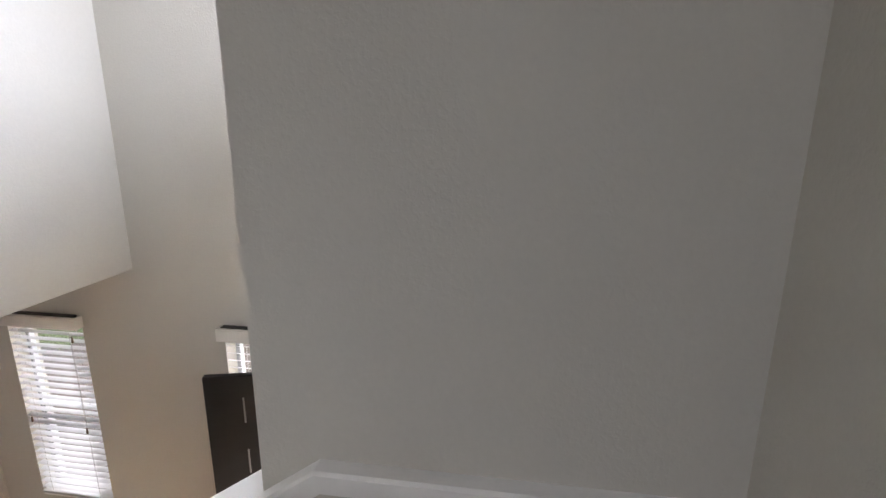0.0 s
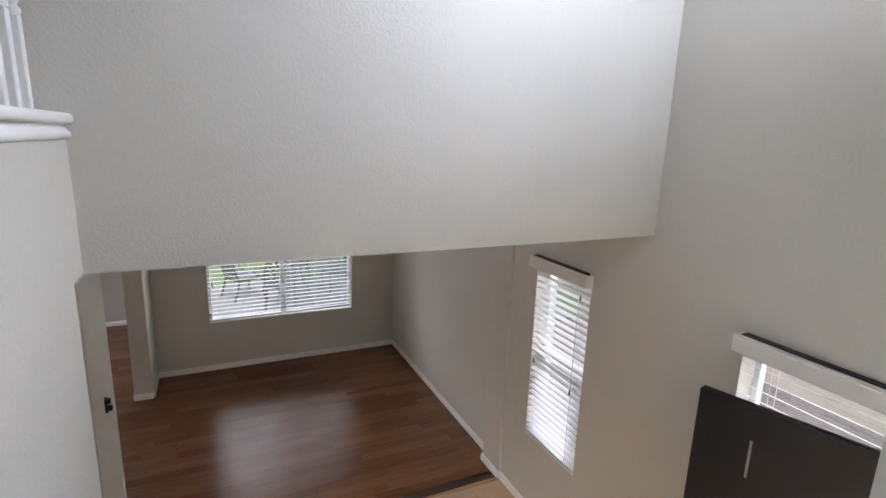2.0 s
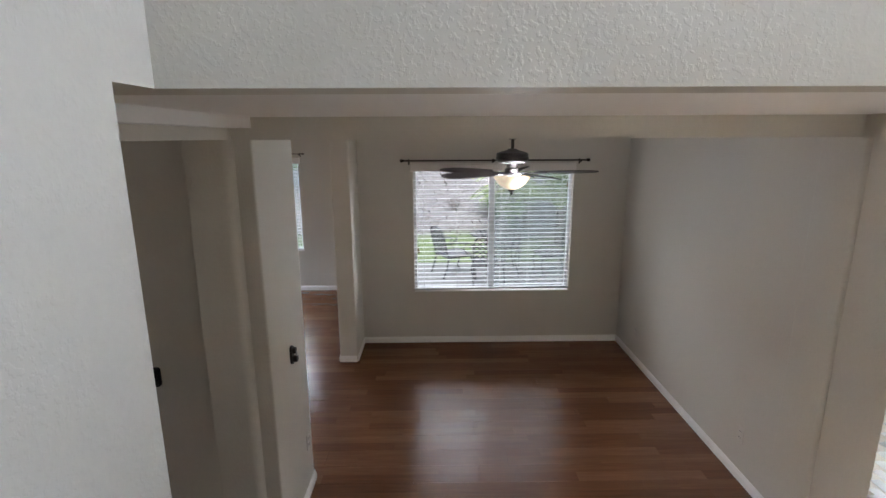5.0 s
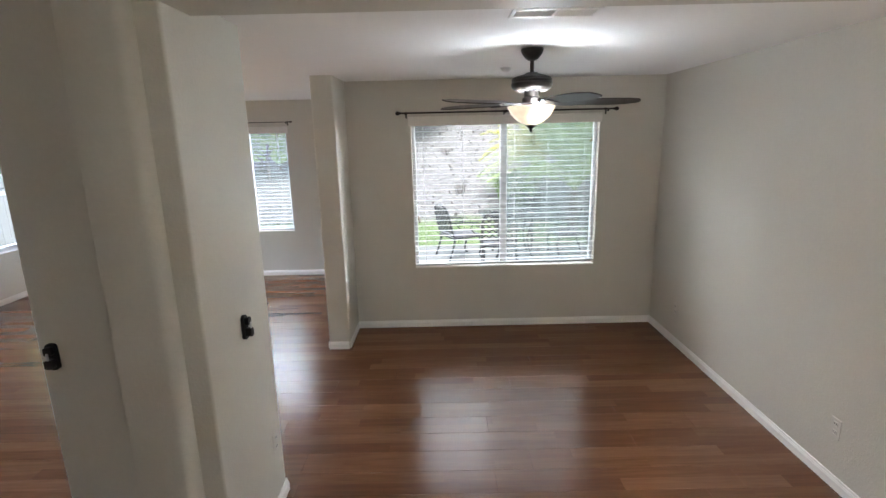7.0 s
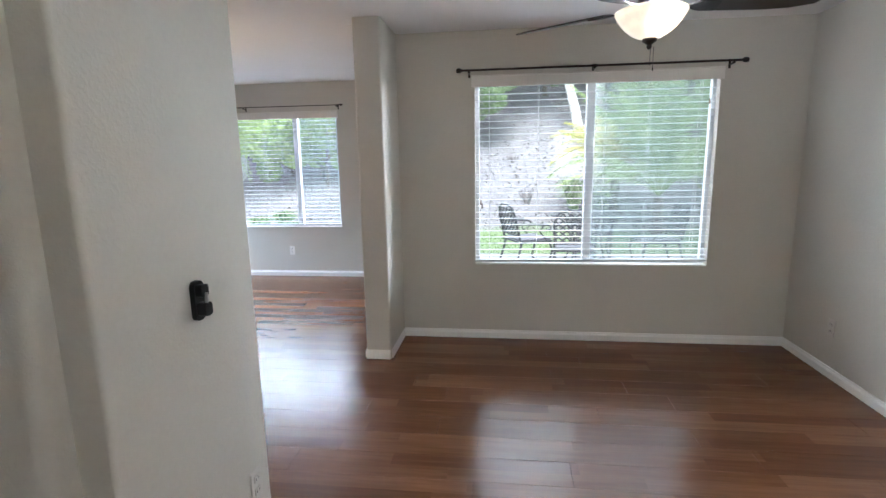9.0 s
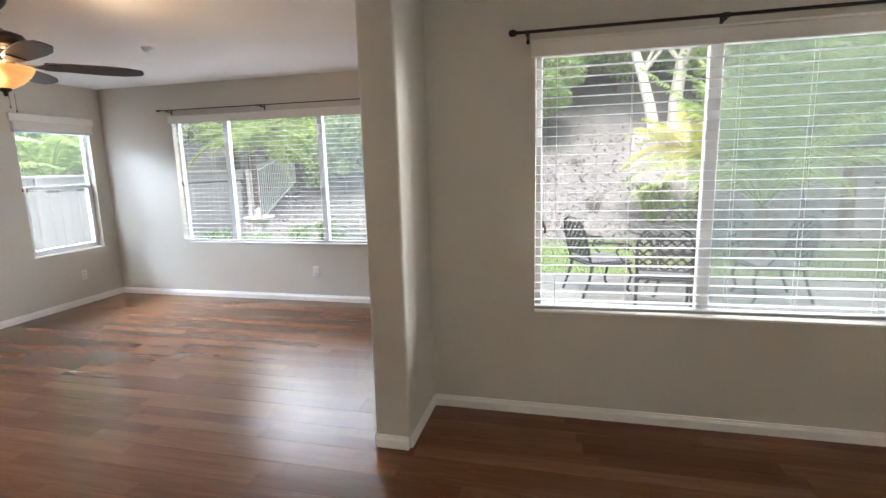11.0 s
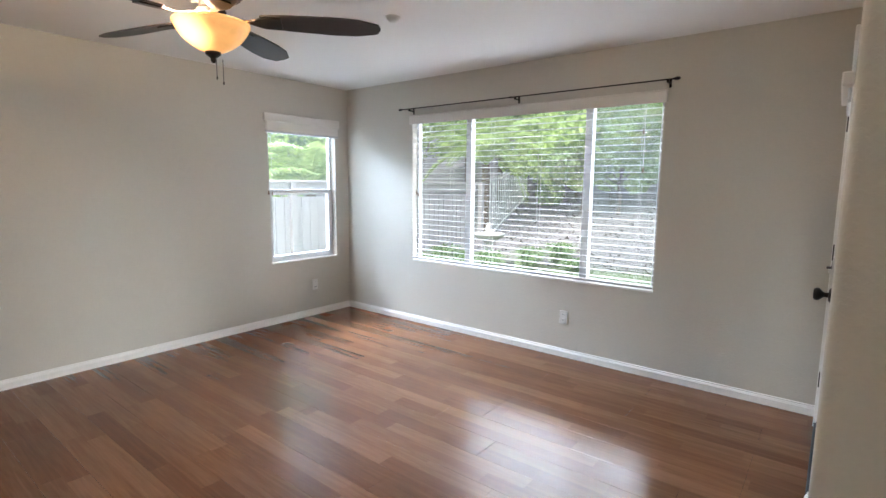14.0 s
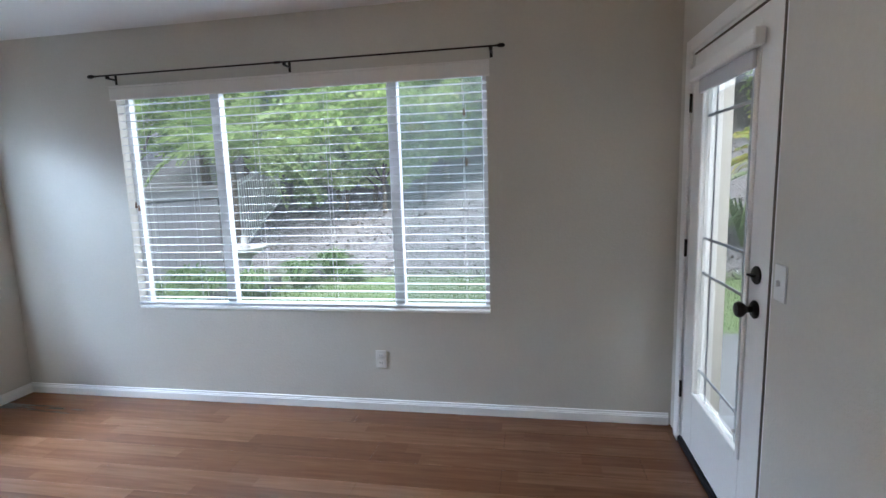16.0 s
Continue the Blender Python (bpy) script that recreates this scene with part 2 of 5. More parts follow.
def wood_mat():
    """Laminate: two strips to a plank, each with its own tone and a long grain."""
    m = bpy.data.materials.new("brown_laminate")
    m.use_nodes = True
    n, l = m.node_tree.nodes, m.node_tree.links
    b = n["Principled BSDF"]

    def math_node(op, a, bb=None, c=None):
        k = n.new("ShaderNodeMath")
        k.operation = op
        for i, v in enumerate((a, bb, c)):
            if v is None:
                continue
            if isinstance(v, (int, float)):
                k.inputs[i].default_value = v
            else:
                l.new(v, k.inputs[i])
        return k.outputs[0]

    geo, sep = n.new("ShaderNodeNewGeometry"), n.new("ShaderNodeSeparateXYZ")
    l.new(geo.outputs["Position"], sep.inputs[0])
    x, y = sep.outputs[0], sep.outputs[1]
    row = math_node("FLOOR", math_node("DIVIDE", math_node("SUBTRACT", y, 2.12), 0.096))
    wn1 = n.new("ShaderNodeTexWhiteNoise")
    wn1.noise_dimensions = "1D"
    l.new(row, wn1.inputs["W"])
    col = math_node("FLOOR", math_node("DIVIDE", math_node("ADD", x, math_node("MULTIPLY", wn1.outputs["Value"], 3.0)), 0.92))
    comb = n.new("ShaderNodeCombineXYZ")
    l.new(row, comb.inputs[0])
    l.new(col, comb.inputs[1])
    wn2 = n.new("ShaderNodeTexWhiteNoise")
    wn2.noise_dimensions = "2D"
    l.new(comb.outputs[0], wn2.inputs["Vector"])
    grain_at = n.new("ShaderNodeCombineXYZ")
    l.new(math_node("MULTIPLY", x, 1.6), grain_at.inputs[0])
    l.new(math_node("MULTIPLY", y, 24.0), grain_at.inputs[1])
    l.new(math_node("MULTIPLY", wn2.outputs["Value"], 40.0), grain_at.inputs[2])
    g = n.new("ShaderNodeTexNoise")
    g.inputs["Scale"].default_value, g.inputs["Detail"].default_value, g.inputs["Distortion"].default_value = 1.6, 3, 0.6
    l.new(grain_at.outputs[0], g.inputs["Vector"])
    g2 = n.new("ShaderNodeTexNoise")
    g2.inputs["Scale"].default_value, g2.inputs["Detail"].default_value = 4.0, 2
    l.new(grain_at.outputs[0], g2.inputs["Vector"])
    tone = math_node("ADD", math_node("MULTIPLY", wn2.outputs["Value"], 0.32), math_node("ADD", math_node("MULTIPLY_ADD", g.outputs[0], 0.42, 0.18), math_node("MULTIPLY", g2.outputs[0], 0.18)))
    ramp = n.new("ShaderNodeValToRGB")
    e = ramp.color_ramp.elements
    e[0].position, e[0].color = 0.26, (0.078, 0.030, 0.0132, 1)
    e[1].position, e[1].color = 1.0, (0.262, 0.125, 0.060, 1)
    mid = e.new(0.62)
    mid.color = (0.148, 0.063, 0.028, 1)
    l.new(tone, ramp.inputs[0])
    l.new(ramp.outputs[0], b.inputs["Base Color"])
    rough = n.new("ShaderNodeMapRange")
    rough.inputs["To Min"].default_value, rough.inputs["To Max"].default_value = 0.215, 0.25
    l.new(g.outputs[0], rough.inputs["Value"])
    l.new(rough.outputs[0], b.inputs["Roughness"])
    b.inputs["Specular IOR Level"].default_value = 0.4
    return m


WOOD = wood_mat()


def ground_mat():
    """Lawn near the house, leaf litter and bare soil on the bank."""
    m = bpy.data.materials.new("yard_ground")
    m.use_nodes = True
    n, l = m.node_tree.nodes, m.node_tree.links
    b = n["Principled BSDF"]
    b.inputs["Roughness"].default_value = 0.95
    geo, sep = n.new("ShaderNodeNewGeometry"), n.new("ShaderNodeSeparateXYZ")
    l.new(geo.outputs["Position"], sep.inputs[0])
    big, fine = n.new("ShaderNodeTexNoise"), n.new("ShaderNodeTexVoronoi")
    big.inputs["Scale"].default_value, big.inputs["Detail"].default_value = 0.9, 6
    fine.inputs["Scale"].default_value = 22
    l.new(geo.outputs["Position"], big.inputs["Vector"])
    l.new(geo.outputs["Position"], fine.inputs["Vector"])
    soil, lawn, mix = n.new("ShaderNodeMix"), n.new("ShaderNodeMix"), n.new("ShaderNodeMix")
    for k in (soil, lawn, mix):
        k.data_type = "RGBA"
    soil.inputs["A"].default_value, soil.inputs["B"].default_value = (0.11, 0.102, 0.10, 1), (0.25, 0.238, 0.236, 1)
    lawn.inputs["A"].default_value, lawn.inputs["B"].default_value = (0.08, 0.13, 0.04, 1), (0.17, 0.21, 0.08, 1)
    l.new(fine.outputs["Color"], soil.inputs["Factor"])
    l.new(big.outputs[0], lawn.inputs["Factor"])
    add, mr = n.new("ShaderNodeMath"), n.new("ShaderNodeMapRange")
    add.operation = "ADD"
    l.new(sep.outputs[1], add.inputs[0])
    l.new(big.outputs[0], add.inputs[1])
    mr.inputs["From Min"].default_value, mr.inputs["From Max"].default_value = 7.2, 7.6
    l.new(add.outputs[0], mr.inputs["Value"])
    l.new(mr.outputs[0], mix.inputs["Factor"])
    l.new(lawn.outputs["Result"], mix.inputs["A"])
    l.new(soil.outputs["Result"], mix.inputs["B"])
    l.new(mix.outputs["Result"], b.inputs["Base Color"])
    bp = n.new("ShaderNodeBump")
    bp.inputs["Strength"].default_value, bp.inputs["Distance"].default_value = 0.8, 0.03
    l.new(fine.outputs["Distance"], bp.inputs["Height"])
    l.new(bp.outputs[0], b.inputs["Normal"])
    return m


GROUND = ground_mat()

# ---- mesh helpers ----


class Shape:
    """Collects vertices and faces of one mesh."""

    def __init__(self):
        self.v, self.f = [], []

    def add(self, verts, faces, m=None):
        k = len(self.v)
        self.v += [tuple(m @ Vector(p)) if m else tuple(p) for p in verts]
        self.f += [tuple(k + i for i in f) for f in faces]
        return self

    def box(self, x0, x1, y0, y1, z0, z1, m=None):
        vs = [(x, y, z) for z in (z0, z1) for y in (y0, y1) for x in (x0, x1)]
        return self.add(vs, [(0, 2, 3, 1), (4, 5, 7, 6), (0, 1, 5, 4), (2, 6, 7, 3), (0, 4, 6, 2), (1, 3, 7, 5)], m)

    def soft(self, x0, x1, y0, y1, z0, z1, r=0.003, m=None):
        """A box with its edges chamfered."""
        b = bmesh.new()
        bmesh.ops.create_cube(b, size=1, matrix=Matrix.Translation(((x0 + x1) / 2, (y0 + y1) / 2, (z0 + z1) / 2)) @ Matrix.Diagonal((x1 - x0, y1 - y0, z1 - z0, 1)))
        bmesh.ops.bevel(b, geom=b.edges[:], offset=r, segments=1, affect="EDGES")
        b.verts.index_update()
        self.add([v.co.copy() for v in b.verts], [[v.index for v in f.verts] for f in b.faces], m)
        b.free()
        return self

    def prism(self, pts, axis, a0, a1, m=None):
        """A closed outline swept along an axis; pts are in the two other axes, in order."""
        def at(p, a):
            q = list(p)
            q.insert(axis, a)
            return q
        k = len(pts)
        vs = [at(p, a0) for p in pts] + [at(p, a1) for p in pts]
        fs = [(i, (i + 1) % k, k + (i + 1) % k, k + i) for i in range(k)] + [tuple(range(k))[::-1], tuple(range(k, 2 * k))]
        return self.add(vs, fs, m)

    def lathe(self, prof, seg=24, m=None):
        """Turns a profile of (radius, z) about z."""
        vs, fs, k = [], [], len(prof)
        for i in range(seg):
            a = 2 * math.pi * i / seg
            vs += [(r * math.cos(a), r * math.sin(a), z) for r, z in prof]
        for i in range(seg):
            j = (i + 1) % seg
            fs += [(i * k + t, j * k + t, j * k + t + 1, i * k + t + 1) for t in range(k - 1)]
        return self.add(vs, fs, m)

    def tube(self, path, radii, seg=8, m=None):
        """A round bar along points."""
        pts = [Vector(p) for p in path]
        if isinstance(radii, (int, float)):
            radii = [radii] * len(pts)
        vs, fs = [], []
        side = None
        for i, p in enumerate(pts):
            d = (pts[min(i + 1, len(pts) - 1)] - pts[max(i - 1, 0)]).normalized()
            if side is None:
                side = d.orthogonal().normalized()
            side = (side - d * side.dot(d)).normalized()
            up = d.cross(side)
            vs += [p + radii[i] * (math.cos(2 * math.pi * j / seg) * side + math.sin(2 * math.pi * j / seg) * up) for j in range(seg)]
        for i in range(len(pts) - 1):
            fs += [(i * seg + j, i * seg + (j + 1) % seg, (i + 1) * seg + (j + 1) % seg, (i + 1) * seg + j) for j in range(seg)]
        fs += [tuple(range(seg))[::-1], tuple(range((len(pts) - 1) * seg, len(pts) * seg))]
        return self.add(vs, fs, m)

    def mesh(self, name, material, smooth=False):
        me = bpy.data.meshes.new(name)
        me.from_pydata(self.v, [], self.f)
        me.materials.append(material)
        b = bmesh.new()
        b.from_mesh(me)
        bmesh.ops.recalc_face_normals(b, faces=b.faces[:])
        b.to_mesh(me)
        b.free()
        if smooth:
            me.polygons.foreach_set("use_smooth", [True] * len(me.polygons))
            me.set_sharp_from_angle(angle=radians(40))
        return me


def part(name, shape, material, parent=None, label="", smooth=False, at=None):
    ob = new(name, shape.mesh(name, material, smooth))
    if parent:
        ob.parent = parent
    if at is not None:
        ob.matrix_basis = at
    if label:
        tagged(ob, label)
    return ob


def thing(name, label, category, m=None, group="", kind=""):
    ob = new(name)
    ob.empty_display_size = 0.1
    if m is not None:
        ob.matrix_basis = m
    return tagged(ob, label, category, group, kind)


def structure(name, shape, material, label, category, smooth=False):
    return tagged(part(name, shape, material, smooth=smooth), label, category, kind="structure")


def rounded(pts, r, seg=5):
    """The outline with its corners rounded by r (one number, or one a corner)."""
    out, k = [], len(pts)
    rs = [r] * k if isinstance(r, (int, float)) else r
    for i in range(k):
        p, a, b = Vector(pts[i]), Vector(pts[i - 1]), Vector(pts[(i + 1) % k])
        if rs[i] <= 0:
            out.append(tuple(p))
            continue
        u, v = (a - p).normalized() * rs[i], (b - p).normalized() * rs[i]
        for j in range(seg + 1):
            t = math.pi / 2 * j / seg
            out.append(tuple(p + u * (1 - math.sin(t)) + v * (1 - math.cos(t))))
    return out


def wall_shape(axis, c0, c1, a0, a1, z0, z1, holes=()):
    """A wall of thickness c0..c1 across the axis, in one closed skin, with rectangular openings (a0, a1, z0, z1) cut through."""
    us = sorted({a0, a1, *[v for h in holes for v in h[:2]]})
    zs = sorted({z0, z1, *[max(z0, v) for h in holes for v in h[2:]]})

    def solid(i, j):
        if not (0 <= i < len(us) - 1 and 0 <= j < len(zs) - 1):
            return False
        u, z = (us[i] + us[i + 1]) / 2, (zs[j] + zs[j + 1]) / 2
        return not any(h[0] < u < h[1] and h[2] < z < h[3] for h in holes)

    s, index = Shape(), {}

    def vert(c, i, j):
        if (c, i, j) not in index:
            index[c, i, j] = len(s.v)
            s.v.append((c, us[i], zs[j]) if axis == "x" else (us[i], c, zs[j]))
        return index[c, i, j]

    for i in range(len(us) - 1):
        for j in range(len(zs) - 1):
            if not solid(i, j):
                continue
            for c in (c0, c1):
                s.f.append((vert(c, i, j), vert(c, i + 1, j), vert(c, i + 1, j + 1), vert(c, i, j + 1)))
            for di, dj, p, q in ((-1, 0, (i, j), (i, j + 1)), (1, 0, (i + 1, j), (i + 1, j + 1)), (0, -1, (i, j), (i + 1, j)), (0, 1, (i, j + 1), (i + 1, j + 1))):
                if not solid(i + di, j + dj):
                    s.f.append((vert(c0, *p), vert(c0, *q), vert(c1, *q), vert(c1, *p)))
    return s

# ---- the house: walls, ceilings, floors ----
W1, W2, TOP = 2.44, 2.49, 5.25
DWIN = (0.616, 2.41, 0.63, 2.07)
FWIN = (-3.594, -1.215, 0.645, 2.06)
SWIN = (1.12, 1.94, 0.616, 2.06)
# Unseen window, added to let light into the hall and family room.
ADDEDWIN = (-4.3, -2.9, 0.95, 2.06)
EWIN = (-4.11, -3.515, 0.667, 2.09)
EWIN2 = (-5.95, -5.15, 0.667, 2.09)
HIWIN = (-6.05, -5.12, 4.05, 5.0)
GDOOR = (1.005, 1.96, 0.0, 2.035)

structure("wall_dining_back", wall_shape("y", 0.0, 0.15, 0.0, 3.168, -0.15, 2.6, [DWIN]), PAINT, "greige painted drywall wall with a wide window opening", "wall")
structure("wall_dining_side", wall_shape("x", 3.018, 3.168, -3.02, 0.0, -0.15, 2.6), PAINT, "greige painted drywall side wall of the dining room", "wall")
structure("wall_foyer_side", wall_shape("x", 2.95, 3.15, -7.65, -3.02, -0.15, TOP, [EWIN, EWIN2, HIWIN]), PAINT, "tall greige foyer wall with narrow windows", "wall")
structure("wall_family_back", wall_shape("y", 2.12, 2.27, -4.575, 0.075, -0.15, 2.6, [FWIN]), PAINT, "greige painted wall with a wide blind-covered window", "wall")
structure("wall_family_side", wall_shape("x", -4.725, -4.575, -5.35, 2.27, -0.15, 2.6, [SWIN, ADDEDWIN]), PAINT, "greige painted wall with one single-hung window", "wall")
structure("wall_family_patio", wall_shape("x", -0.186, -0.036, 0.15, 2.12, -0.15, 2.6, [GDOOR]), PAINT, "greige wall with a glazed door to the patio", "wall")
s = Shape().prism(rounded([(-0.186, -0.515), (0.006, -0.515), (0.006, 0.15), (-0.186, 0.15)], [0.018, 0.018, 0, 0]), 2, -0.15, 2.6)
structure("wall_pier", s, PAINT, "short greige wall stub with rounded drywall corners", "wall", True)
# column and beams between hall, dining room and family room
s = Shape().prism(rounded([(-0.13, -3.10), (-0.012, -3.10), (-0.012, -2.42), (-0.13, -2.42)], [0, 0.012, 0.018, 0.018]), 2, 0.0, 2.6)
structure("wall_column_dining", s, PAINT, "greige wall stub between dining room and hall", "wall", True)
s = Shape().prism(rounded([(-0.32, -3.17), (-0.10, -3.17), (-0.10, -2.9), (-0.32, -2.9)], [0.01, 0.035, 0, 0]), 2, 0.0, 2.6)
structure("wall_column_hall", s, PAINT, "greige drywall column with a bullnose corner", "wall", True)
s = Shape().prism(rounded([(-0.755, -2.99), (-0.315, -2.99), (-0.315, -2.87), (-0.755, -2.87)], [0.022, 0, 0, 0.022]), 2, 0.0, 2.6)
structure("wall_column_jamb", s, PAINT, "greige wall end beside the family room opening", "wall", True)
structure("wall_beam_dining", Shape().box(-0.102, 3.02, -3.12, -2.885, 2.385, 2.6), PAINT, "shallow drywall beam over the dining room opening", "beam")
structure("wall_beam_hall", Shape().box(-0.317, -0.103, -4.80, -3.12, 2.388, 2.6), PAINT, "shallow drywall beam over the hall opening", "beam")
s = Shape().prism(rounded([(2.93, -3.185), (3.06, -3.185), (3.06, -2.88), (2.93, -2.88)], [0.02, 0, 0, 0.02]), 2, 0.0, 2.384)
structure("wall_pilaster", s, PAINT, "greige pilaster under the end of the beam", "wall", True)
# two-storey foyer
structure("wall_header", wall_shape("y", -4.56, -4.41, -2.6, 2.95, W2, TOP), PAINT, "tall upper wall above the foyer, pale in daylight", "wall")
structure("wall_stair_divider", Shape().box(0.21, 0.34, -6.85, -4.69, 0.0, 2.94).box(0.21, 0.34, -4.69, -4.56, W2, 2.94), PAINT, "textured greige wall beside the stairs", "wall")
structure("wall_stair_end", Shape().box(1.25, 1.55, -7.5, -6.364, 0.0, TOP), PAINT, "tall greige wall beside the stair landing", "wall")
structure("wall_landing_back", Shape().box(-1.1, 2.95, -7.65, -7.5, 0.0, TOP), PAINT, "greige wall behind the stair landing", "wall")
# The high opening is unseen, added so that its lamp reaches the header wall.
structure("wall_front", wall_shape("y", -6.38, -6.23, 1.55, 2.95, 0.0, TOP, [(1.86, 2.80, 0.0, 2.03), (1.75, 2.75, 3.9, 4.9)]), PAINT, "greige entry wall with the open front doorway", "wall")
# The opening is unseen, cut for the added lamp that lights the stair wall.
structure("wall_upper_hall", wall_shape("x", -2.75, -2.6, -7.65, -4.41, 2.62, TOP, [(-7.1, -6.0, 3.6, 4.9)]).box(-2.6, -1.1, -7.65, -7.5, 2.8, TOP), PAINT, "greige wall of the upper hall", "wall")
structure("wall_under_stairs", Shape().box(-4.575, 0.21, -5.35, -5.2, 0.0, 2.6).box(-1.25, -1.1, -7.65, -5.35, 0.0, 2.8), PAINT, "plain greige wall behind the hall", "wall")
structure("ceiling_dining", Shape().box(0.0, 3.1, -2.885, 0.0, W1, 2.6), CEIL, "white textured dining room ceiling", "ceiling")
structure("ceiling_family", Shape().box(-4.575, 0.0, -5.2, 2.12, W1 + 0.001, 2.6), CEIL, "white textured family room ceiling", "ceiling")
structure("ceiling_hall", Shape().box(0.0, 2.95, -4.41, -3.12, W2 + 0.001, 2.62), CEIL, "white ceiling of the low hall", "ceiling")
structure("ceiling_foyer", Shape().box(-2.6, 2.95, -7.5, -4.56, TOP, TOP + 0.15), CEIL, "high white foyer ceiling", "ceiling")
structure("floor_upper_hall", Shape().box(-2.6, 0.21, -5.6, -4.56, 2.62, 2.8).box(-2.6, -1.1, -7.5, -5.6, 2.62, 2.8), CARPET, "beige carpeted upper hall floor", "floor")
# The last two boxes are unseen overhangs, added to keep sun off the entry.
structure("roof", Shape().box(-4.9, 0.0, -5.35, 2.55, 2.62, 2.75).box(0.0, 3.4, -4.4, 0.45, 2.63, 2.76).box(1.3, 3.4, -7.55, -6.4, 5.4, 5.5).box(1.6, 3.1, -7.75, -6.4, 2.95, 3.05), STUCCO, "plain low roof, with unseen entry overhangs added to block the sun", "roof")


def baseboard(p, q, inward):
    """White baseboard along a wall from p to q; inward points into the room."""
    a, b, n = Vector((*p, 0)), Vector((*q, 0)), Vector((*inward, 0))
    d = (b - a).normalized()
    prof = [(0, 0), (0.014, 0), (0.014, 0.046), (0.011, 0.049), (0.011, 0.053), (0.007, 0.058), (0.006, 0.068), (0, 0.070)]
    k = len(prof)
    vs = [tuple(e + n * u + Vector((0, 0, z))) for e in (a, b) for u, z in prof]
    s = Shape().add(vs, [(i, (i + 1) % k, k + (i + 1) % k, k + i) for i in range(k)] + [tuple(range(k)), tuple(range(k, 2 * k))])
    structure("baseboard", s, TRIM, "white painted baseboard along the wall", "baseboard")


for p, q, n in [((0.0, 0.0), (3.018, 0.0), (0, -1)), ((3.018, 0.0), (3.018, -2.88), (-1, 0)), ((0.0, -0.50), (0.0, -0.014), (1, 0)),
                ((-0.186, -0.515), (0.0, -0.515), (0, -1)), ((-0.186, 0.99), (-0.186, -0.50), (-1, 0)), ((-4.575, 2.12), (-0.20, 2.12), (0, -1)),
                ((-4.575, 2.106), (-4.575, -5.2), (1, 0)), ((-0.012, -3.10), (-0.012, -2.42), (1, 0)), ((-0.13, -2.42), (-0.012, -2.42), (0, 1)),
                ((-0.755, -2.99), (-0.325, -2.99), (0, -1)), ((2.93, -3.185), (2.93, -2.88), (-1, 0)), ((2.93, -3.185), (2.95, -3.185), (0, -1)),
                ((2.95, -3.199), (2.95, -6.23), (-1, 0)), ((-0.32, -3.17), (-0.11, -3.17), (0, -1)), ((-4.56, -5.2), (0.21, -5.2), (0, 1))]:
    baseboard(p, q, n)

# stair flight, landing and upper flight
RISE, RUN, Y0 = 0.1755, 0.253, -4.38
for i in range(1, 11):
    s = Shape()
    y1, z = Y0 - RUN * (i - 1), RISE * i
    s.prism([(y1 + 0.025, z - 0.04), (y1 + 0.03, z - 0.02), (y1 + 0.025, z - 0.004), (y1 + 0.015, z), (y1 - RUN, z), (y1 - RUN, 0.0), (y1, 0.0), (y1, z - 0.04)], 0, 0.34, 1.25)
    tagged(part("stair_step", s, CARPET), "carpeted stair step with a rounded nosing", "stair", "steps of the flight", "structure")
structure("floor_landing", Shape().box(-1.1, 1.25, -7.5, Y0 - RUN * 10, 0.0, RISE * 11), CARPET, "beige carpeted stair landing", "floor")
for i in range(1, 5):
    y1, z = -6.85 + RUN * (i - 1), RISE * (11 + i)
    s = Shape().prism([(y1 - 0.025, z - 0.03), (y1 - 0.015, z), (y1 + RUN, z), (y1 + RUN, z - RISE - 0.1), (y1, z - RISE - 0.1)], 0, -1.1, 0.21)
    tagged(part("stair_step", s, CARPET), "carpeted stair step with a rounded nosing", "stair", "steps of the upper flight", "structure")

# guard wall of the flight, with a white cap that runs on along the landing wall
s = Shape().prism([(-6.364, 0.0), (-6.364, 2.41), (-4.45, 1.09), (-4.45, 0.0)], 0, 1.27, 1.37)
structure("wall_stair_guard", s, PAINT, "low sloping guard wall beside the stairs", "wall")
guard = thing("stair_guard_cap", "white molded wooden cap on the stair guard wall", "stair rail")


def cap_run(pts, x0, x1, h):
    s = Shape()
    for (ya, za), (yb, zb) in zip(pts, pts[1:]):
        vs = [(x, y, z - d) for y, z in ((ya, za), (yb, zb)) for x, d in ((x0, 0.008), (x0 + 0.008, 0.0), (x1, 0.0), (x1, h), (x0, h))]
        s.add(vs, [(i, (i + 1) % 5, 5 + (i + 1) % 5, 5 + i) for i in range(5)] + [(0, 1, 2, 3, 4), (5, 6, 7, 8, 9)])
    return s


part("cap_board", cap_run([(-7.5, 2.585), (-6.525, 2.585), (-6.362, 2.468)], 1.198, 1.252, 0.03), TRIM, guard)
part("cap_molding", cap_run([(-7.5, 2.556), (-6.53, 2.556), (-6.362, 2.436)], 1.222, 1.252, 0.05), TRIM, guard)
part("lower_cap_board", cap_run([(-6.363, 2.468), (-4.42, 1.128)], 1.225, 1.41, 0.04), TRIM, guard)

# railing of the upper hall on the stair wall
rail = thing("hall_railing", "white painted baluster railing on a molded cap of the stair wall", "railing")
part("cap_board", Shape().prism(rounded([(0.188, 2.980), (0.366, 2.980), (0.366, 3.014), (0.188, 3.014)], 0.013, 4), 1, -5.6, -4.562), TRIM, rail, smooth=True)
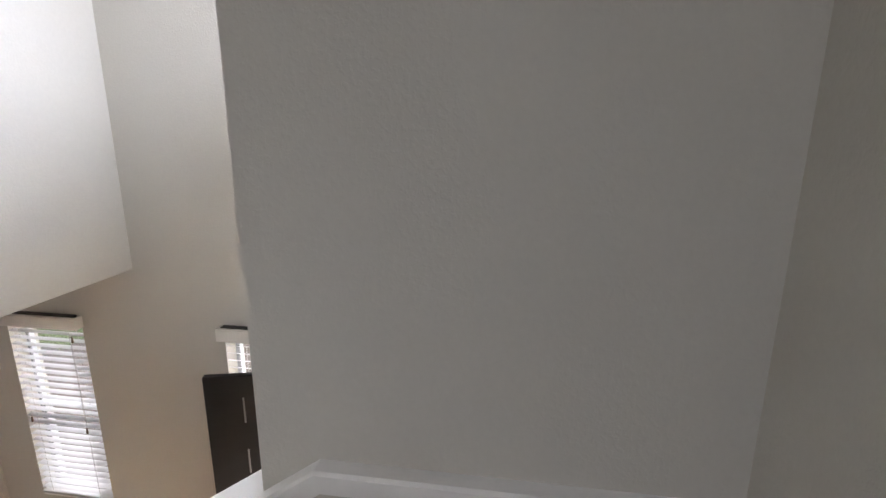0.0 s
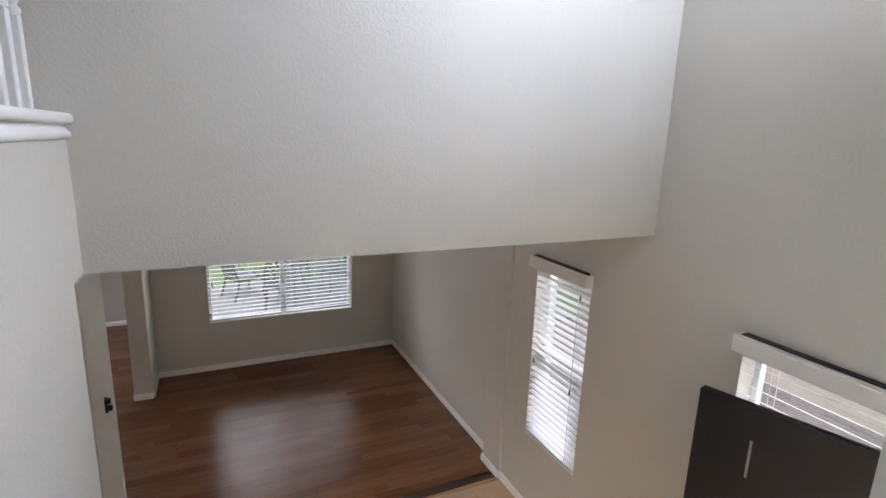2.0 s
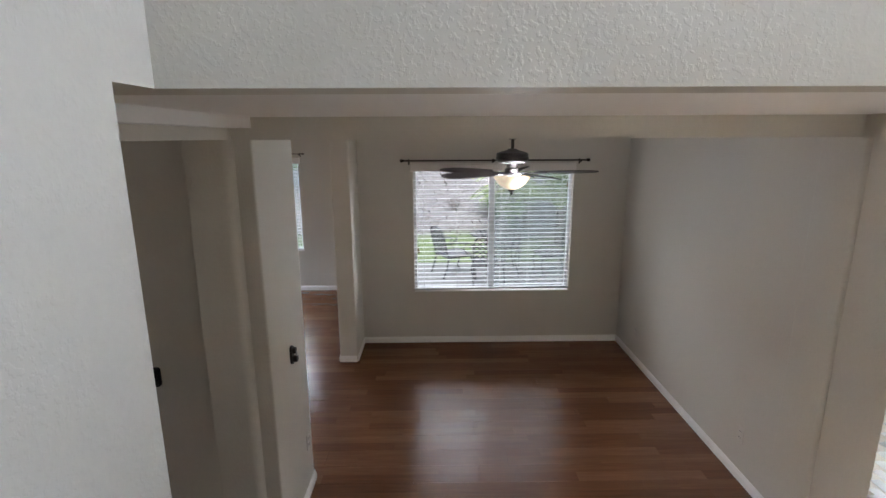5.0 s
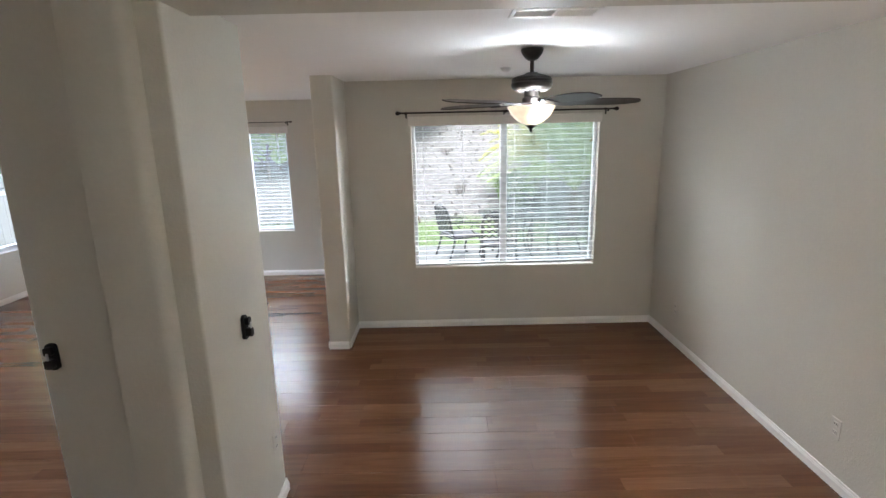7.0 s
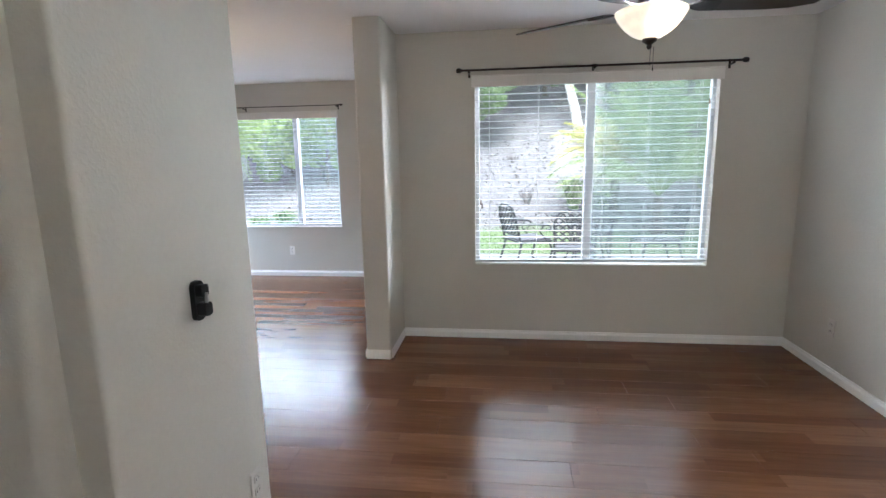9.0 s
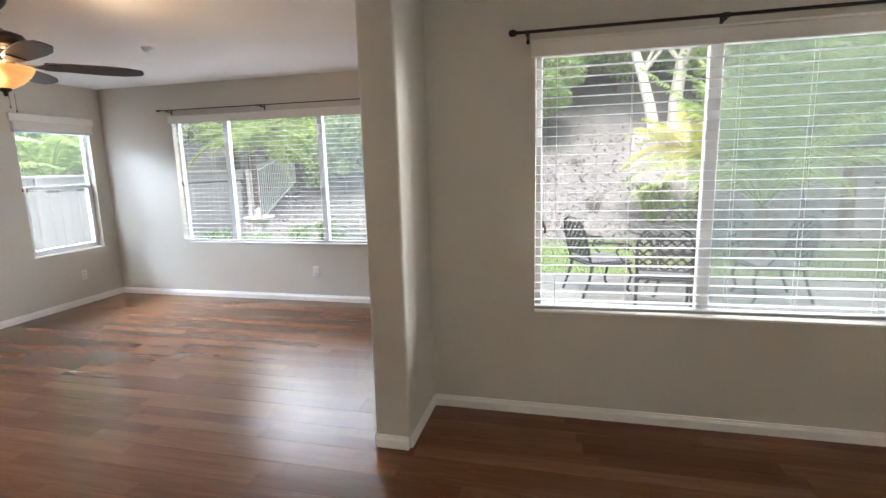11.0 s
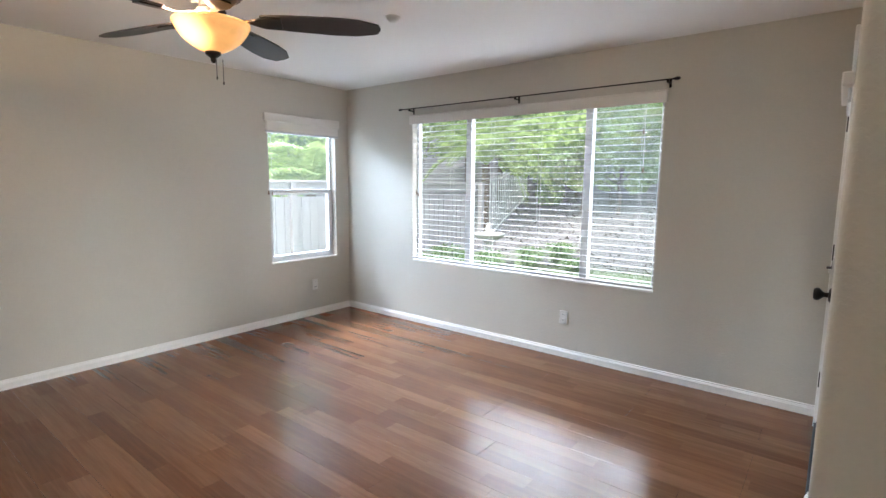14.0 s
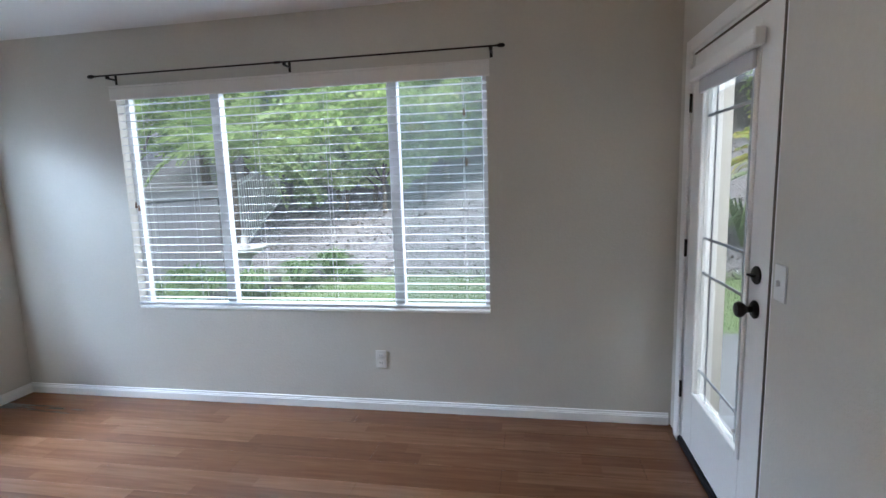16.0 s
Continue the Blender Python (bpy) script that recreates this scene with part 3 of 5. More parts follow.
part("cap_molding", Shape().prism([(0.198, 2.9795), (0.342, 2.9795), (0.343, 2.970), (0.347, 2.963), (0.3535, 2.957), (0.356, 2.949), (0.354, 2.941), (0.348, 2.936), (0.341, 2.934), (0.209, 2.934), (0.196, 2.945)], 1, -5.6, -4.562), TRIM, rail, smooth=True)
bal = Shape().soft(-0.016, 0.016, -0.016, 0.016, 0.0, 0.26, 0.003)
bal.lathe([(0.0, 0.26), (0.02, 0.26), (0.021, 0.275), (0.013, 0.285), (0.019, 0.30), (0.023, 0.33), (0.018, 0.37), (0.012, 0.40), (0.011, 0.62), (0.016, 0.70), (0.0, 0.70)], 10)
bal.soft(-0.016, 0.016, -0.016, 0.016, 0.70, 0.86, 0.003)
bal_mesh = bal.mesh("baluster", TRIM, True)
for i in range(10):
    b = new("baluster", bal_mesh)
    b.parent = rail
    b.matrix_basis = pose(0.275, -4.66 - 0.1 * i, 3.013)
part("handrail", Shape().prism(rounded([(0.245, 3.892), (0.305, 3.892), (0.305, 3.945), (0.245, 3.945)], 0.015), 1, -5.6, -4.563), TRIM, rail, smooth=True)

# low wall with a rounded white cap behind the stairs
low = thing("pony_wall", "low greige wall with a rounded white cap", "wall", kind="structure")
part("wall_body", Shape().box(-1.9, -0.66, -3.86, -3.68, 0.0, 1.02), PAINT, low)
part("cap", Shape().prism(rounded([(-1.9, -3.92), (-0.61, -3.92), (-0.61, -3.61), (-1.9, -3.61)], [0, 0.04, 0.04, 0]), 2, 1.02, 1.06), TRIM, low, smooth=True)

# ---- windows ----


def window(name, axis, c, a0, a1, z0, z1, out, bars=(), rail_z=None, label="", depth=0.11):
    """A vinyl window set in an opening; c: wall's inner face, out: +1/-1 outward along the wall's normal."""
    w = tagged(new(name), label, "window", kind="structure")
    f0, f1 = c + out * (depth - 0.045), c + out * depth

    def bx(s, u0, u1, w0, w1, d0=f0, d1=f1, r=0.004):
        lo, hi = min(d0, d1), max(d0, d1)
        return s.soft(lo, hi, u0, u1, w0, w1, r) if axis == "x" else s.soft(u0, u1, lo, hi, w0, w1, r)

    t = 0.032
    s = Shape()
    for u0, u1, w0, w1 in ((a0, a0 + t, z0, z1), (a1 - t, a1, z0, z1), (a0 + t, a1 - t, z0, z0 + t), (a0 + t, a1 - t, z1 - t, z1)):
        bx(s, u0, u1, w0, w1)
    part("window_frame", s, VINYL, w)
    g0, g1 = c + out * (depth - 0.026), c + out * (depth - 0.020)
    cells = []
    if rail_z is None:
        edges = [a0 + t, *bars, a1 - t]
        for b in bars:
            part("mullion", bx(Shape(), b - 0.032, b + 0.032, z0 + t, z1 - t, c + out * (depth - 0.06), f1), VINYL, w)
        cells = [(u + (0.032 if i else 0), v - (0.032 if i < len(edges) - 2 else 0), z0 + t, z1 - t) for i, (u, v) in enumerate(zip(edges, edges[1:]))]
    else:
        part("meeting_rail", bx(Shape(), a0 + t, a1 - t, rail_z - 0.02, rail_z + 0.02, c + out * (depth - 0.065), f1), VINYL, w)
        cells = [(a0 + t, a1 - t, z0 + t, rail_z - 0.02), (a0 + t, a1 - t, rail_z + 0.02, z1 - t)]
        s = Shape()
        bx(s, a0 + t, a0 + t + 0.03, z0 + t, rail_z - 0.02, c + out * (depth - 0.06))
        bx(s, a1 - t - 0.03, a1 - t, z0 + t, rail_z - 0.02, c + out * (depth - 0.06))
        bx(s, a0 + t + 0.03, a1 - t - 0.03, z0 + t, z0 + t + 0.035, c + out * (depth - 0.06))
        part("lower_sash", s, VINYL, w)
    for u0, u1, w0, w1 in cells:
        pane = part("pane", bx(Shape(), u0 - 0.002, u1 + 0.002, w0 - 0.002, w1 + 0.002, g0, g1, 0.001), GLASS, w)
        pane.visible_shadow = False
    return w, cells, bx


w, cells, bx = window("window_1", "y", 0.0, *DWIN, 1, [1.505], label="white vinyl two-panel slider window over the patio")
u0, u1, w0, w1 = cells[1]
scr = part("insect_screen", bx(Shape(), u0, u1, w0, w1, 0.104, 0.106, 0.0004), SCREEN, w, "gray insect screen over one half")
scr.visible_shadow = False
w, cells, bx = window("window_2", "y", 2.12, *FWIN, 1, [-2.935, -1.78], label="white vinyl three-panel window over the garden")
u0, u1, w0, w1 = cells[2]
scr = part("insect_screen", bx(Shape(), u0, u1, w0, w1, 2.224, 2.226, 0.0004), SCREEN_FINE, w, "gray insect screen over one panel")
scr.visible_shadow = False
window("window_3", "x", -4.575, *SWIN, -1, rail_z=1.335, label="white single-hung window facing the beige side fence")
window("window_4", "x", 2.95, *EWIN, 1, rail_z=1.39, label="narrow white foyer window", depth=0.15)
window("window_5", "x", 2.95, *EWIN2, 1, rail_z=1.39, label="narrow white foyer window behind the open front door", depth=0.15)
window("window_7", "x", -4.575, *ADDEDWIN, -1, [-3.6], label="plain white unseen side window, added to let in light")
window("window_6", "x", 2.95, *HIWIN, 1, label="high white foyer window", depth=0.15)
# thin painted sills
for nm, sh in (("window_sill", Shape().soft(0.618, 2.408, -0.004, 0.064, 0.628, 0.640, 0.002)), ("window_sill", Shape().soft(-3.592, -1.217, 2.116, 2.184, 0.643, 0.655, 0.002)),
               ("window_sill", Shape().soft(-4.64, -4.571, 1.122, 1.938, 0.614, 0.626, 0.002)), ("window_sill", Shape().soft(2.946, 3.05, -4.108, -3.517, 0.665, 0.677, 0.002)),
               ("window_sill", Shape().soft(2.946, 3.05, -5.948, -5.152, 0.665, 0.677, 0.002))):
    structure(nm, sh, TRIM, "thin white painted window sill", "sill")

# ---- blinds ----


def blind(m, width, z_bottom, z_top, cords, tassels, label, pitch=0.0505, tilt=1, val_h=0.088, raised=False, drop=0.0, depth=0.047, off=0.0, rail=None):
    """A slatted blind. Local x runs along the window, y points into the room, z up; x = 0 is its middle."""
    b = thing("window_blind", label, "blinds", m)
    h = width / 2
    val = Shape().prism([(0.0, z_top + 0.002), (0.012, z_top), (0.016, z_top + 0.006), (0.016, z_top + val_h - 0.016), (0.012, z_top + val_h - 0.010), (0.018, z_top + val_h), (0.0, z_top + val_h)], 0, -h - 0.015, h + 0.015,
                        m=Matrix.Translation((0, 0.012 + off, 0)))
    part("valance", val, CREAM, b, "cream molded valance board")
    if rail:
        # A dark bar fills the gap behind the valance and shows along its top.
        part("headrail", Shape().soft(-h + 0.02, h - 0.01, 0.0, 0.010 + off, z_top + 0.03, z_top + val_h + 0.004, 0.002), rail, b, "dark strip filling the gap behind the valance")
    else:
        part("headrail", Shape().soft(-h + 0.01, h - 0.01, -0.045, 0.008, z_top + 0.03, z_top + 0.072, 0.003), SLAT, b)
    for e in (-h - 0.015, h + 0.003):
        part("valance_return", Shape().box(e, e + 0.012, -0.002, 0.012 + off, z_top + 0.004, z_top + val_h - 0.002), CREAM, b)
    prof = [(-depth / 2, 0.0), (-depth / 4, 0.0019), (0, 0.0026), (depth / 4, 0.0019), (depth / 2, 0.0), (depth / 4, -0.0006), (0, 0.0004), (-depth / 4, -0.0006)]
    if raised:
        prof = [(-depth / 2, -0.0018), (depth / 2, -0.0018), (depth / 2, 0.0018), (-depth / 2, 0.0018)]
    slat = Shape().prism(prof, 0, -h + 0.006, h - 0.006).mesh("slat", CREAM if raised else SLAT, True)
    if raised:
        zs = [z_top - 0.004 - 0.0042 * i for i in range(20)]
        tilt, zb = 0, zs[-1] - 0.012
    else:
        n = int((z_top - z_bottom - 0.03) / pitch)
        zs = [z_bottom + 0.035 + pitch * (i + 0.55) for i in range(n)]
        zb = z_bottom + 0.022
    for i, z in enumerate(zs):
        o = new("slat", slat)
        o.parent = b
        o.matrix_basis = pose(0.0, 0.004 if raised else -0.022, z, tilt + random.uniform(-0.8, 0.8), drop * (1 - i / len(zs)) + random.uniform(-0.03, 0.03), 0)
    part("bottom_rail", Shape().prism(rounded([(-0.026, -0.009), (0.026, -0.009), (0.026, 0.009), (-0.026, 0.009)], 0.004, 2), 0, -h + 0.006, h - 0.006), SLAT, b,
         at=pose(0, 0.004 if raised else -0.022, zb, 0, drop, 0))
    if not raised:
        for c in cords:
            for dy in (-0.049, 0.004):
                part("ladder_cord", Shape().tube([(c, dy, zb), (c, dy, z_top + 0.03)], 0.0011, 4), CORD, b)
    for c, z in tassels:
        part("pull_cord", Shape().tube([(c, 0.010, z + 0.03), (c, 0.009, z_top + 0.02)], 0.0011, 4), CORD, b)
        part("tassel", Shape().lathe([(0.0, 0.04), (0.004, 0.04), (0.006, 0.02), (0.0085, 0.004), (0.007, 0.0), (0.0, 0.0)], 10), TASSEL, b, "brown wooden cord tassel", True, pose(c, 0.010, z))
    return b


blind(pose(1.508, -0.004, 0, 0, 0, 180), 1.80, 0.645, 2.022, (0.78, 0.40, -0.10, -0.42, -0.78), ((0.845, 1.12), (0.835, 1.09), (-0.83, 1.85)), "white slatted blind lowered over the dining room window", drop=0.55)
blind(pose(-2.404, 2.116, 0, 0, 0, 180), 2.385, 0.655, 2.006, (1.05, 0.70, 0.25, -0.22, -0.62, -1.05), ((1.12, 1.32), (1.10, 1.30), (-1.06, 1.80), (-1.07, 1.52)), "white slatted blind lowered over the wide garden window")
blind(pose(-4.571, 1.527, 0, 0, 0, -90), 0.875, 0.62, 2.012, (0.2,), ((0.425, 1.31), (0.385, 1.30)), "white slatted blind raised under its cream valance", val_h=0.08, raised=True)
blind(pose(2.944, -3.813, 0, 0, 0, 90), 0.60, 0.672, 2.06, (-0.2, 0.2), ((0.24, 1.30), (-0.20, 1.25), (-0.22, 1.95)), "white slatted blind on the narrow foyer window", tilt=-3, off=0.035, rail=BRONZE)
blind(pose(2.944, -5.55, 0, 0, 0, 90), 0.80, 0.672, 2.06, (-0.25, 0.25), ((0.30, 1.3),), "white slatted blind on the window behind the front door", tilt=24, off=0.035, rail=BRONZE)

# ---- curtain rods ----


def rod(label, x0, x1, y, z, brackets, r, finial, wall_y, mid=None):
    t = thing("curtain_rod", label, "curtain rod")
    part("rod", Shape().tube([(x0, y, z), (x1, y, z)], r, 10), BRONZE, t, smooth=True)
    for x, sgn in ((x0, -1), (x1, 1)):
        s = Shape().lathe([(0.0, 0.0), (finial * 0.5, 0.0), (finial * 0.45, 0.012), (finial * 0.8, 0.018), (finial, 0.034), (finial * 0.8, 0.05), (0.0, 0.056)], 12)
        part("finial", s, BRONZE, t, smooth=True, at=pose(x, y, z, 0, 90 * sgn, 0))
    for x in brackets:
        s = Shape().soft(x - 0.008, x + 0.008, wall_y - 0.006, wall_y - 0.0005, z - 0.045, z + 0.015, 0.002)
        s.soft(x - 0.005, x + 0.005, y - 0.008, wall_y - 0.005, z - 0.022, z - 0.012, 0.001)
        s.soft(x - 0.006, x + 0.006, y - 0.012, y + 0.012, z - 0.022, z - 0.002, 0.002)
        part("bracket", s, BRONZE, t)
    if mid is not None:
        part("joint", Shape().lathe([(0, -0.016), (r * 1.5, -0.016), (r * 1.5, 0.016), (0, 0.016)], 12), BRONZE, t, smooth=True, at=pose(mid, y, z, 0, 90, 0))
    return t


rod("dark bronze curtain rod with round finials above the dining window", 0.535, 2.505, -0.075, 2.14, (0.575, 1.50, 2.46), 0.0085, 0.019, 0.0, 1.50)
rod("thin dark curtain rod above the wide garden window", -3.66, -1.16, 2.05, 2.152, (-3.575, -2.385, -1.185), 0.005, 0.012, 2.12, -2.43)

# ---- ceiling fans ----


def fan(x, y, turn, bowl, label, watts, color, drop=0.0):
    f = thing("ceiling_fan", label, "ceiling fan", pose(x, y, W1 - drop))
    part("canopy", Shape().lathe([(0.0, 0.0), (0.068, 0.0), (0.070, -0.008), (0.062, -0.030), (0.045, -0.052), (0.026, -0.068), (0.0, -0.070)], 28), BRONZE, f, smooth=True, at=pose(0, 0, drop))
    part("downrod", Shape().tube([(0, 0, drop - 0.06), (0, 0, -0.13)], 0.0125, 14), BRONZE, f, smooth=True)
    part("motor_housing", Shape().lathe([(0.0, -0.118), (0.03, -0.118), (0.05, -0.130), (0.085, -0.138), (0.118, -0.150), (0.126, -0.165), (0.122, -0.176), (0.128, -0.184), (0.126, -0.205), (0.112, -0.220),
                                         (0.085, -0.228), (0.0, -0.228)], 36), BRONZE, f, smooth=True)
    vent = Shape()
    for i in range(18):
        a = 2 * math.pi * i / 18
        vent.soft(0.066, 0.096, -0.005, 0.005, -0.2325, -0.227, 0.001, m=pose(0, 0, 0, 0, 0, math.degrees(a)))
    part("vent_rib", vent, STEEL, f)
    part("switch_housing", Shape().lathe([(0.0, -0.226), (0.045, -0.228), (0.046, -0.262), (0.058, -0.272), (0.060, -0.300), (0.10, -0.314), (0.10, -0.322), (0.0, -0.322)], 28), BRONZE, f, smooth=True)
    iron, blade = Shape(), Shape()
    iron.prism(rounded([(0.05, -0.018), (0.15, -0.012), (0.20, -0.04), (0.275, -0.045), (0.275, 0.045), (0.20, 0.04), (0.15, 0.012), (0.05, 0.018)], 0.006, 2), 2, -0.004, 0.002)
    out = [(0.19, -0.046), (0.30, -0.060), (0.48, -0.070), (0.585, -0.066), (0.675, -0.038), (0.688, 0.0), (0.675, 0.038), (0.585, 0.066), (0.48, 0.070), (0.30, 0.060), (0.19, 0.046)]
    blade.prism(rounded(out, 0.007, 2), 2, 0.0, 0.006)
    im, bm_ = iron.mesh("blade_iron", BRONZE), blade.mesh("blade", BLADE)
    for i in range(5):
        k = new("blade", bm_)
        k.parent = f
        k.matrix_basis = pose(0, 0, -0.304, 0, 0, turn + 72 * i) @ pose(0, 0, 0, -12, 0, 0)
        j = new("blade_iron", im)
        j.parent = k
        j.matrix_basis = pose(0, 0, -0.003)
    rim = [(0.150, -0.318), (0.157, -0.322), (0.157, -0.330), (0.151, -0.336), (0.150, -0.342), (0.146, -0.350), (0.132, -0.372), (0.112, -0.396), (0.086, -0.418), (0.055, -0.436), (0.020, -0.446), (0.0, -0.447),
           (0.0, -0.443), (0.054, -0.432), (0.084, -0.414), (0.128, -0.370), (0.146, -0.336), (0.150, -0.318)]
    part("light_bowl", Shape().lathe([(u * 0.95, -0.318 + (v + 0.318) * 0.93) for u, v in rim], 40), bowl, f, "glowing alabaster glass bowl", True)
    part("finial", Shape().lathe([(0.0, -0.440), (0.030, -0.442), (0.031, -0.452), (0.018, -0.462), (0.010, -0.468), (0.012, -0.476), (0.006, -0.486), (0.0, -0.487)], 18), BRONZE, f, smooth=True, at=pose(0, 0, 0.009))
    for dx, dz in ((0.008, 0.045), (0.026, 0.065)):
        part("pull_chain", Shape().tube([(dx, dx, -0.462), (dx, dx, -0.485 - dz)], 0.0019, 5), DULL, f)
        part("chain_knob", Shape().lathe([(0, 0), (0.0028, -0.002), (0.0035, -0.010), (0, -0.016)], 8), BRONZE, f, at=pose(dx, dx, -0.484 - dz))
    bulb = new("fan_bulb", bpy.data.lights.new("fan_bulb", "POINT"))
    bulb.data.energy, bulb.data.color, bulb.data.shadow_soft_size = watts, color, 0.05
    bulb.matrix_world = pose(x + 0.02, y - 0.08, W1 - drop - 0.31)
    return f


fan(1.474, -1.62, 0.5, BOWL_W, "dark bronze five-blade ceiling fan with a lit white glass bowl", 11, (0.94, 0.97, 1.0), 0.02)
fan(-2.263, -0.587, 50, BOWL_A, "dark bronze five-blade ceiling fan with a lit amber glass bowl", 34, (1.0, 0.70, 0.42), 0.046)


def detector(x, y):
    d = thing("smoke_detector", "small round white ceiling smoke detector", "smoke detector", pose(x, y, W1), "detectors on the ceilings")
    part("base", Shape().lathe([(0, 0), (0.048, 0), (0.048, -0.006), (0.0, -0.006)], 24), PLATE, d)
    part("cover", Shape().lathe([(0.040, -0.005), (0.040, -0.012), (0.030, -0.024), (0.018, -0.032), (0.0, -0.033)], 24), PLATE, d, smooth=True)


detector(-2.432, 0.648)
detector(1.425, -0.72)
vent = thing("ceiling_vent", "white rectangular louvered ceiling air register", "vent", pose(1.402, -2.575, W1))
s = Shape().soft(-0.19, 0.19, -0.078, -0.058, -0.008, 0.0, 0.002).soft(-0.19, 0.19, 0.058, 0.078, -0.008, 0.0, 0.002)
s.soft(-0.19, -0.17, -0.058, 0.058, -0.008, 0.0, 0.002).soft(0.17, 0.19, -0.058, 0.058, -0.008, 0.0, 0.002).soft(-0.006, 0.006, -0.058, 0.058, -0.008, 0.0, 0.002)
part("frame", s, TRIM, vent)
part("backing", Shape().box(-0.17, 0.17, -0.058, 0.058, -0.0015, -0.0005), DARK, vent)
sl = Shape().soft(-0.080, 0.080, -0.005, 0.005, -0.0008, 0.0008, 0.0003).mesh("louver", TRIM)
for side in (-0.089, 0.089):
    for i in range(9):
        o = new("louver", sl)
        o.parent = vent
        o.matrix_basis = pose(side, -0.05 + 0.0125 * i, -0.005, 40 if side < 0 else -40, 0, 0)

# ---- doors ----
door = tagged(new("door_1"), "white glazed patio door with a divided glass panel and bronze knob", "door", kind="structure")
X = -0.186
s = Shape().soft(X + 0.004, X + 0.048, 1.037, 1.205, 0.035, 2.005, 0.003).soft(X + 0.004, X + 0.048, 1.775, 1.925, 0.035, 2.005, 0.003)
s.soft(X + 0.004, X + 0.048, 1.205, 1.775, 0.035, 0.34, 0.003).soft(X + 0.004, X + 0.048, 1.205, 1.775, 1.865, 2.005, 0.003)
part("door_slab", s, TRIM, door)
s = Shape()
for y0, y1, z0, z1 in ((1.192, 1.218, 0.328, 1.878), (1.762, 1.788, 0.328, 1.878), (1.218, 1.762, 0.328, 0.354), (1.218, 1.762, 1.852, 1.878)):
    s.soft(X - 0.006, X + 0.006, y0, y1, z0, z1, 0.004)
part("glass_bead", s, TRIM, door)
pane = part("pane", Shape().box(X + 0.022, X + 0.028, 1.205, 1.775, 0.34, 1.865), GLASS, door)
pane.visible_shadow = False
lead = Shape()
for y in (1.31, 1.67):
    lead.soft(X + 0.030, X + 0.036, y - 0.007, y + 0.007, 0.342, 1.863, 0.002)
for z in (0.47, 0.96, 1.13, 1.70):
    lead.soft(X + 0.029, X + 0.037, 1.206, 1.774, z - 0.007, z + 0.007, 0.002)
part("muntin", lead, mat("gray_muntin", (0.33, 0.35, 0.38), 0.4), door, "gray muntin bars in the glass")
part("glass_shade", Shape().soft(X - 0.045, X - 0.004, 1.14, 1.84, 1.865, 1.925, 0.006), TRIM, door, "rolled white door shade in its cassette")
part("shade_roll", Shape().soft(X - 0.020, X - 0.004, 1.20, 1.78, 1.80, 1.866, 0.005), SLAT, door)
for z, nm in ((1.075, "deadbolt"), (0.95, "door_knob")):
    k = part(nm, Shape().lathe([(0.0, 0.0), (0.033, 0.0), (0.033, 0.006), (0.026, 0.012), (0.0, 0.013)], 20), BRONZE, door, "dark bronze rosette", True, pose(X + 0.004, 1.128, z, 0, -90, 0))
    if nm == "door_knob":
        part("knob", Shape().lathe([(0.012, 0.010), (0.011, 0.028), (0.018, 0.036), (0.028, 0.046), (0.030, 0.056), (0.024, 0.066), (0.0, 0.070)], 20), BRONZE, k, smooth=True)
    else:
        part("thumb_turn", Shape().soft(-0.004, 0.004, -0.018, 0.018, 0.010, 0.030, 0.002), BRONZE, k)
for z in (0.30, 1.06, 1.78):
    part("hinge", Shape().tube([(X - 0.006, 1.934, z - 0.045), (X - 0.006, 1.934, z + 0.045)], 0.007, 10), BRONZE, door)
part("threshold", Shape().soft(X - 0.012, X + 0.145, 1.007, 1.958, 0.0, 0.030, 0.004), BLACKP, door, "black threshold strip")
fr = Shape().box(X + 0.003, X + 0.147, 1.006, 1.033, 0.03, 2.034).box(X + 0.003, X + 0.147, 1.930, 1.959, 0.03, 2.034).box(X + 0.003, X + 0.147, 1.033, 1.930, 2.010, 2.034)
part("door_frame", fr, TRIM, door)
part("weatherstrip", Shape().box(X + 0.001, X + 0.010, 1.021, 1.0355, 0.03, 2.008).box(X + 0.001, X + 0.010, 1.0355, 1.928, 2.0062, 2.012), RUBBER, door, "brown weatherstrip in the door gap")
s = Shape().soft(X - 0.016, X - 0.0005, 1.938, 2.005, 0.0, 2.085, 0.004).soft(X - 0.016, X - 0.0005, 1.025, 1.938, 2.022, 2.085, 0.004)
structure("door_casing", s, TRIM, "white painted door casing", "trim")

leaf = tagged(new("door_2"), "espresso brown front door standing open, with narrow metal inlays", "door", kind="structure")
ang = math.degrees(math.atan2(-0.91, 0.254))
leaf.matrix_basis = pose(2.576, -5.24, 0.0, 0, 0, ang)
L = 0.945
part("door_leaf", Shape().soft(0.0, L, -0.022, 0.022, 0.012, 1.994, 0.004), ESPRESSO, leaf)
ins = Shape().soft(-0.005, 0.005, -0.0245, 0.0245, -0.082, 0.082, 0.002).mesh("metal_inlay", DULL)
for z in (1.775, 1.435, 1.095, 0.755, 0.415):
    o = new("metal_inlay", ins)
    o.parent = leaf
    o.matrix_basis = pose(0.215, 0, z)
    tagged(o, "narrow brushed metal inlay")
part("door_handle", Shape().tube([(0.07, -0.022, 0.98), (0.07, -0.07, 0.98), (0.18, -0.075, 0.98)], 0.009, 10), STEEL, leaf, smooth=True)
for z in (0.25, 1.0, 1.75):
    part("hinge", Shape().tube([(L + 0.002, 0.018, z - 0.05), (L + 0.002, 0.018, z + 0.05)], 0.008, 10), STEEL, leaf)

# ---- small wall fittings ----


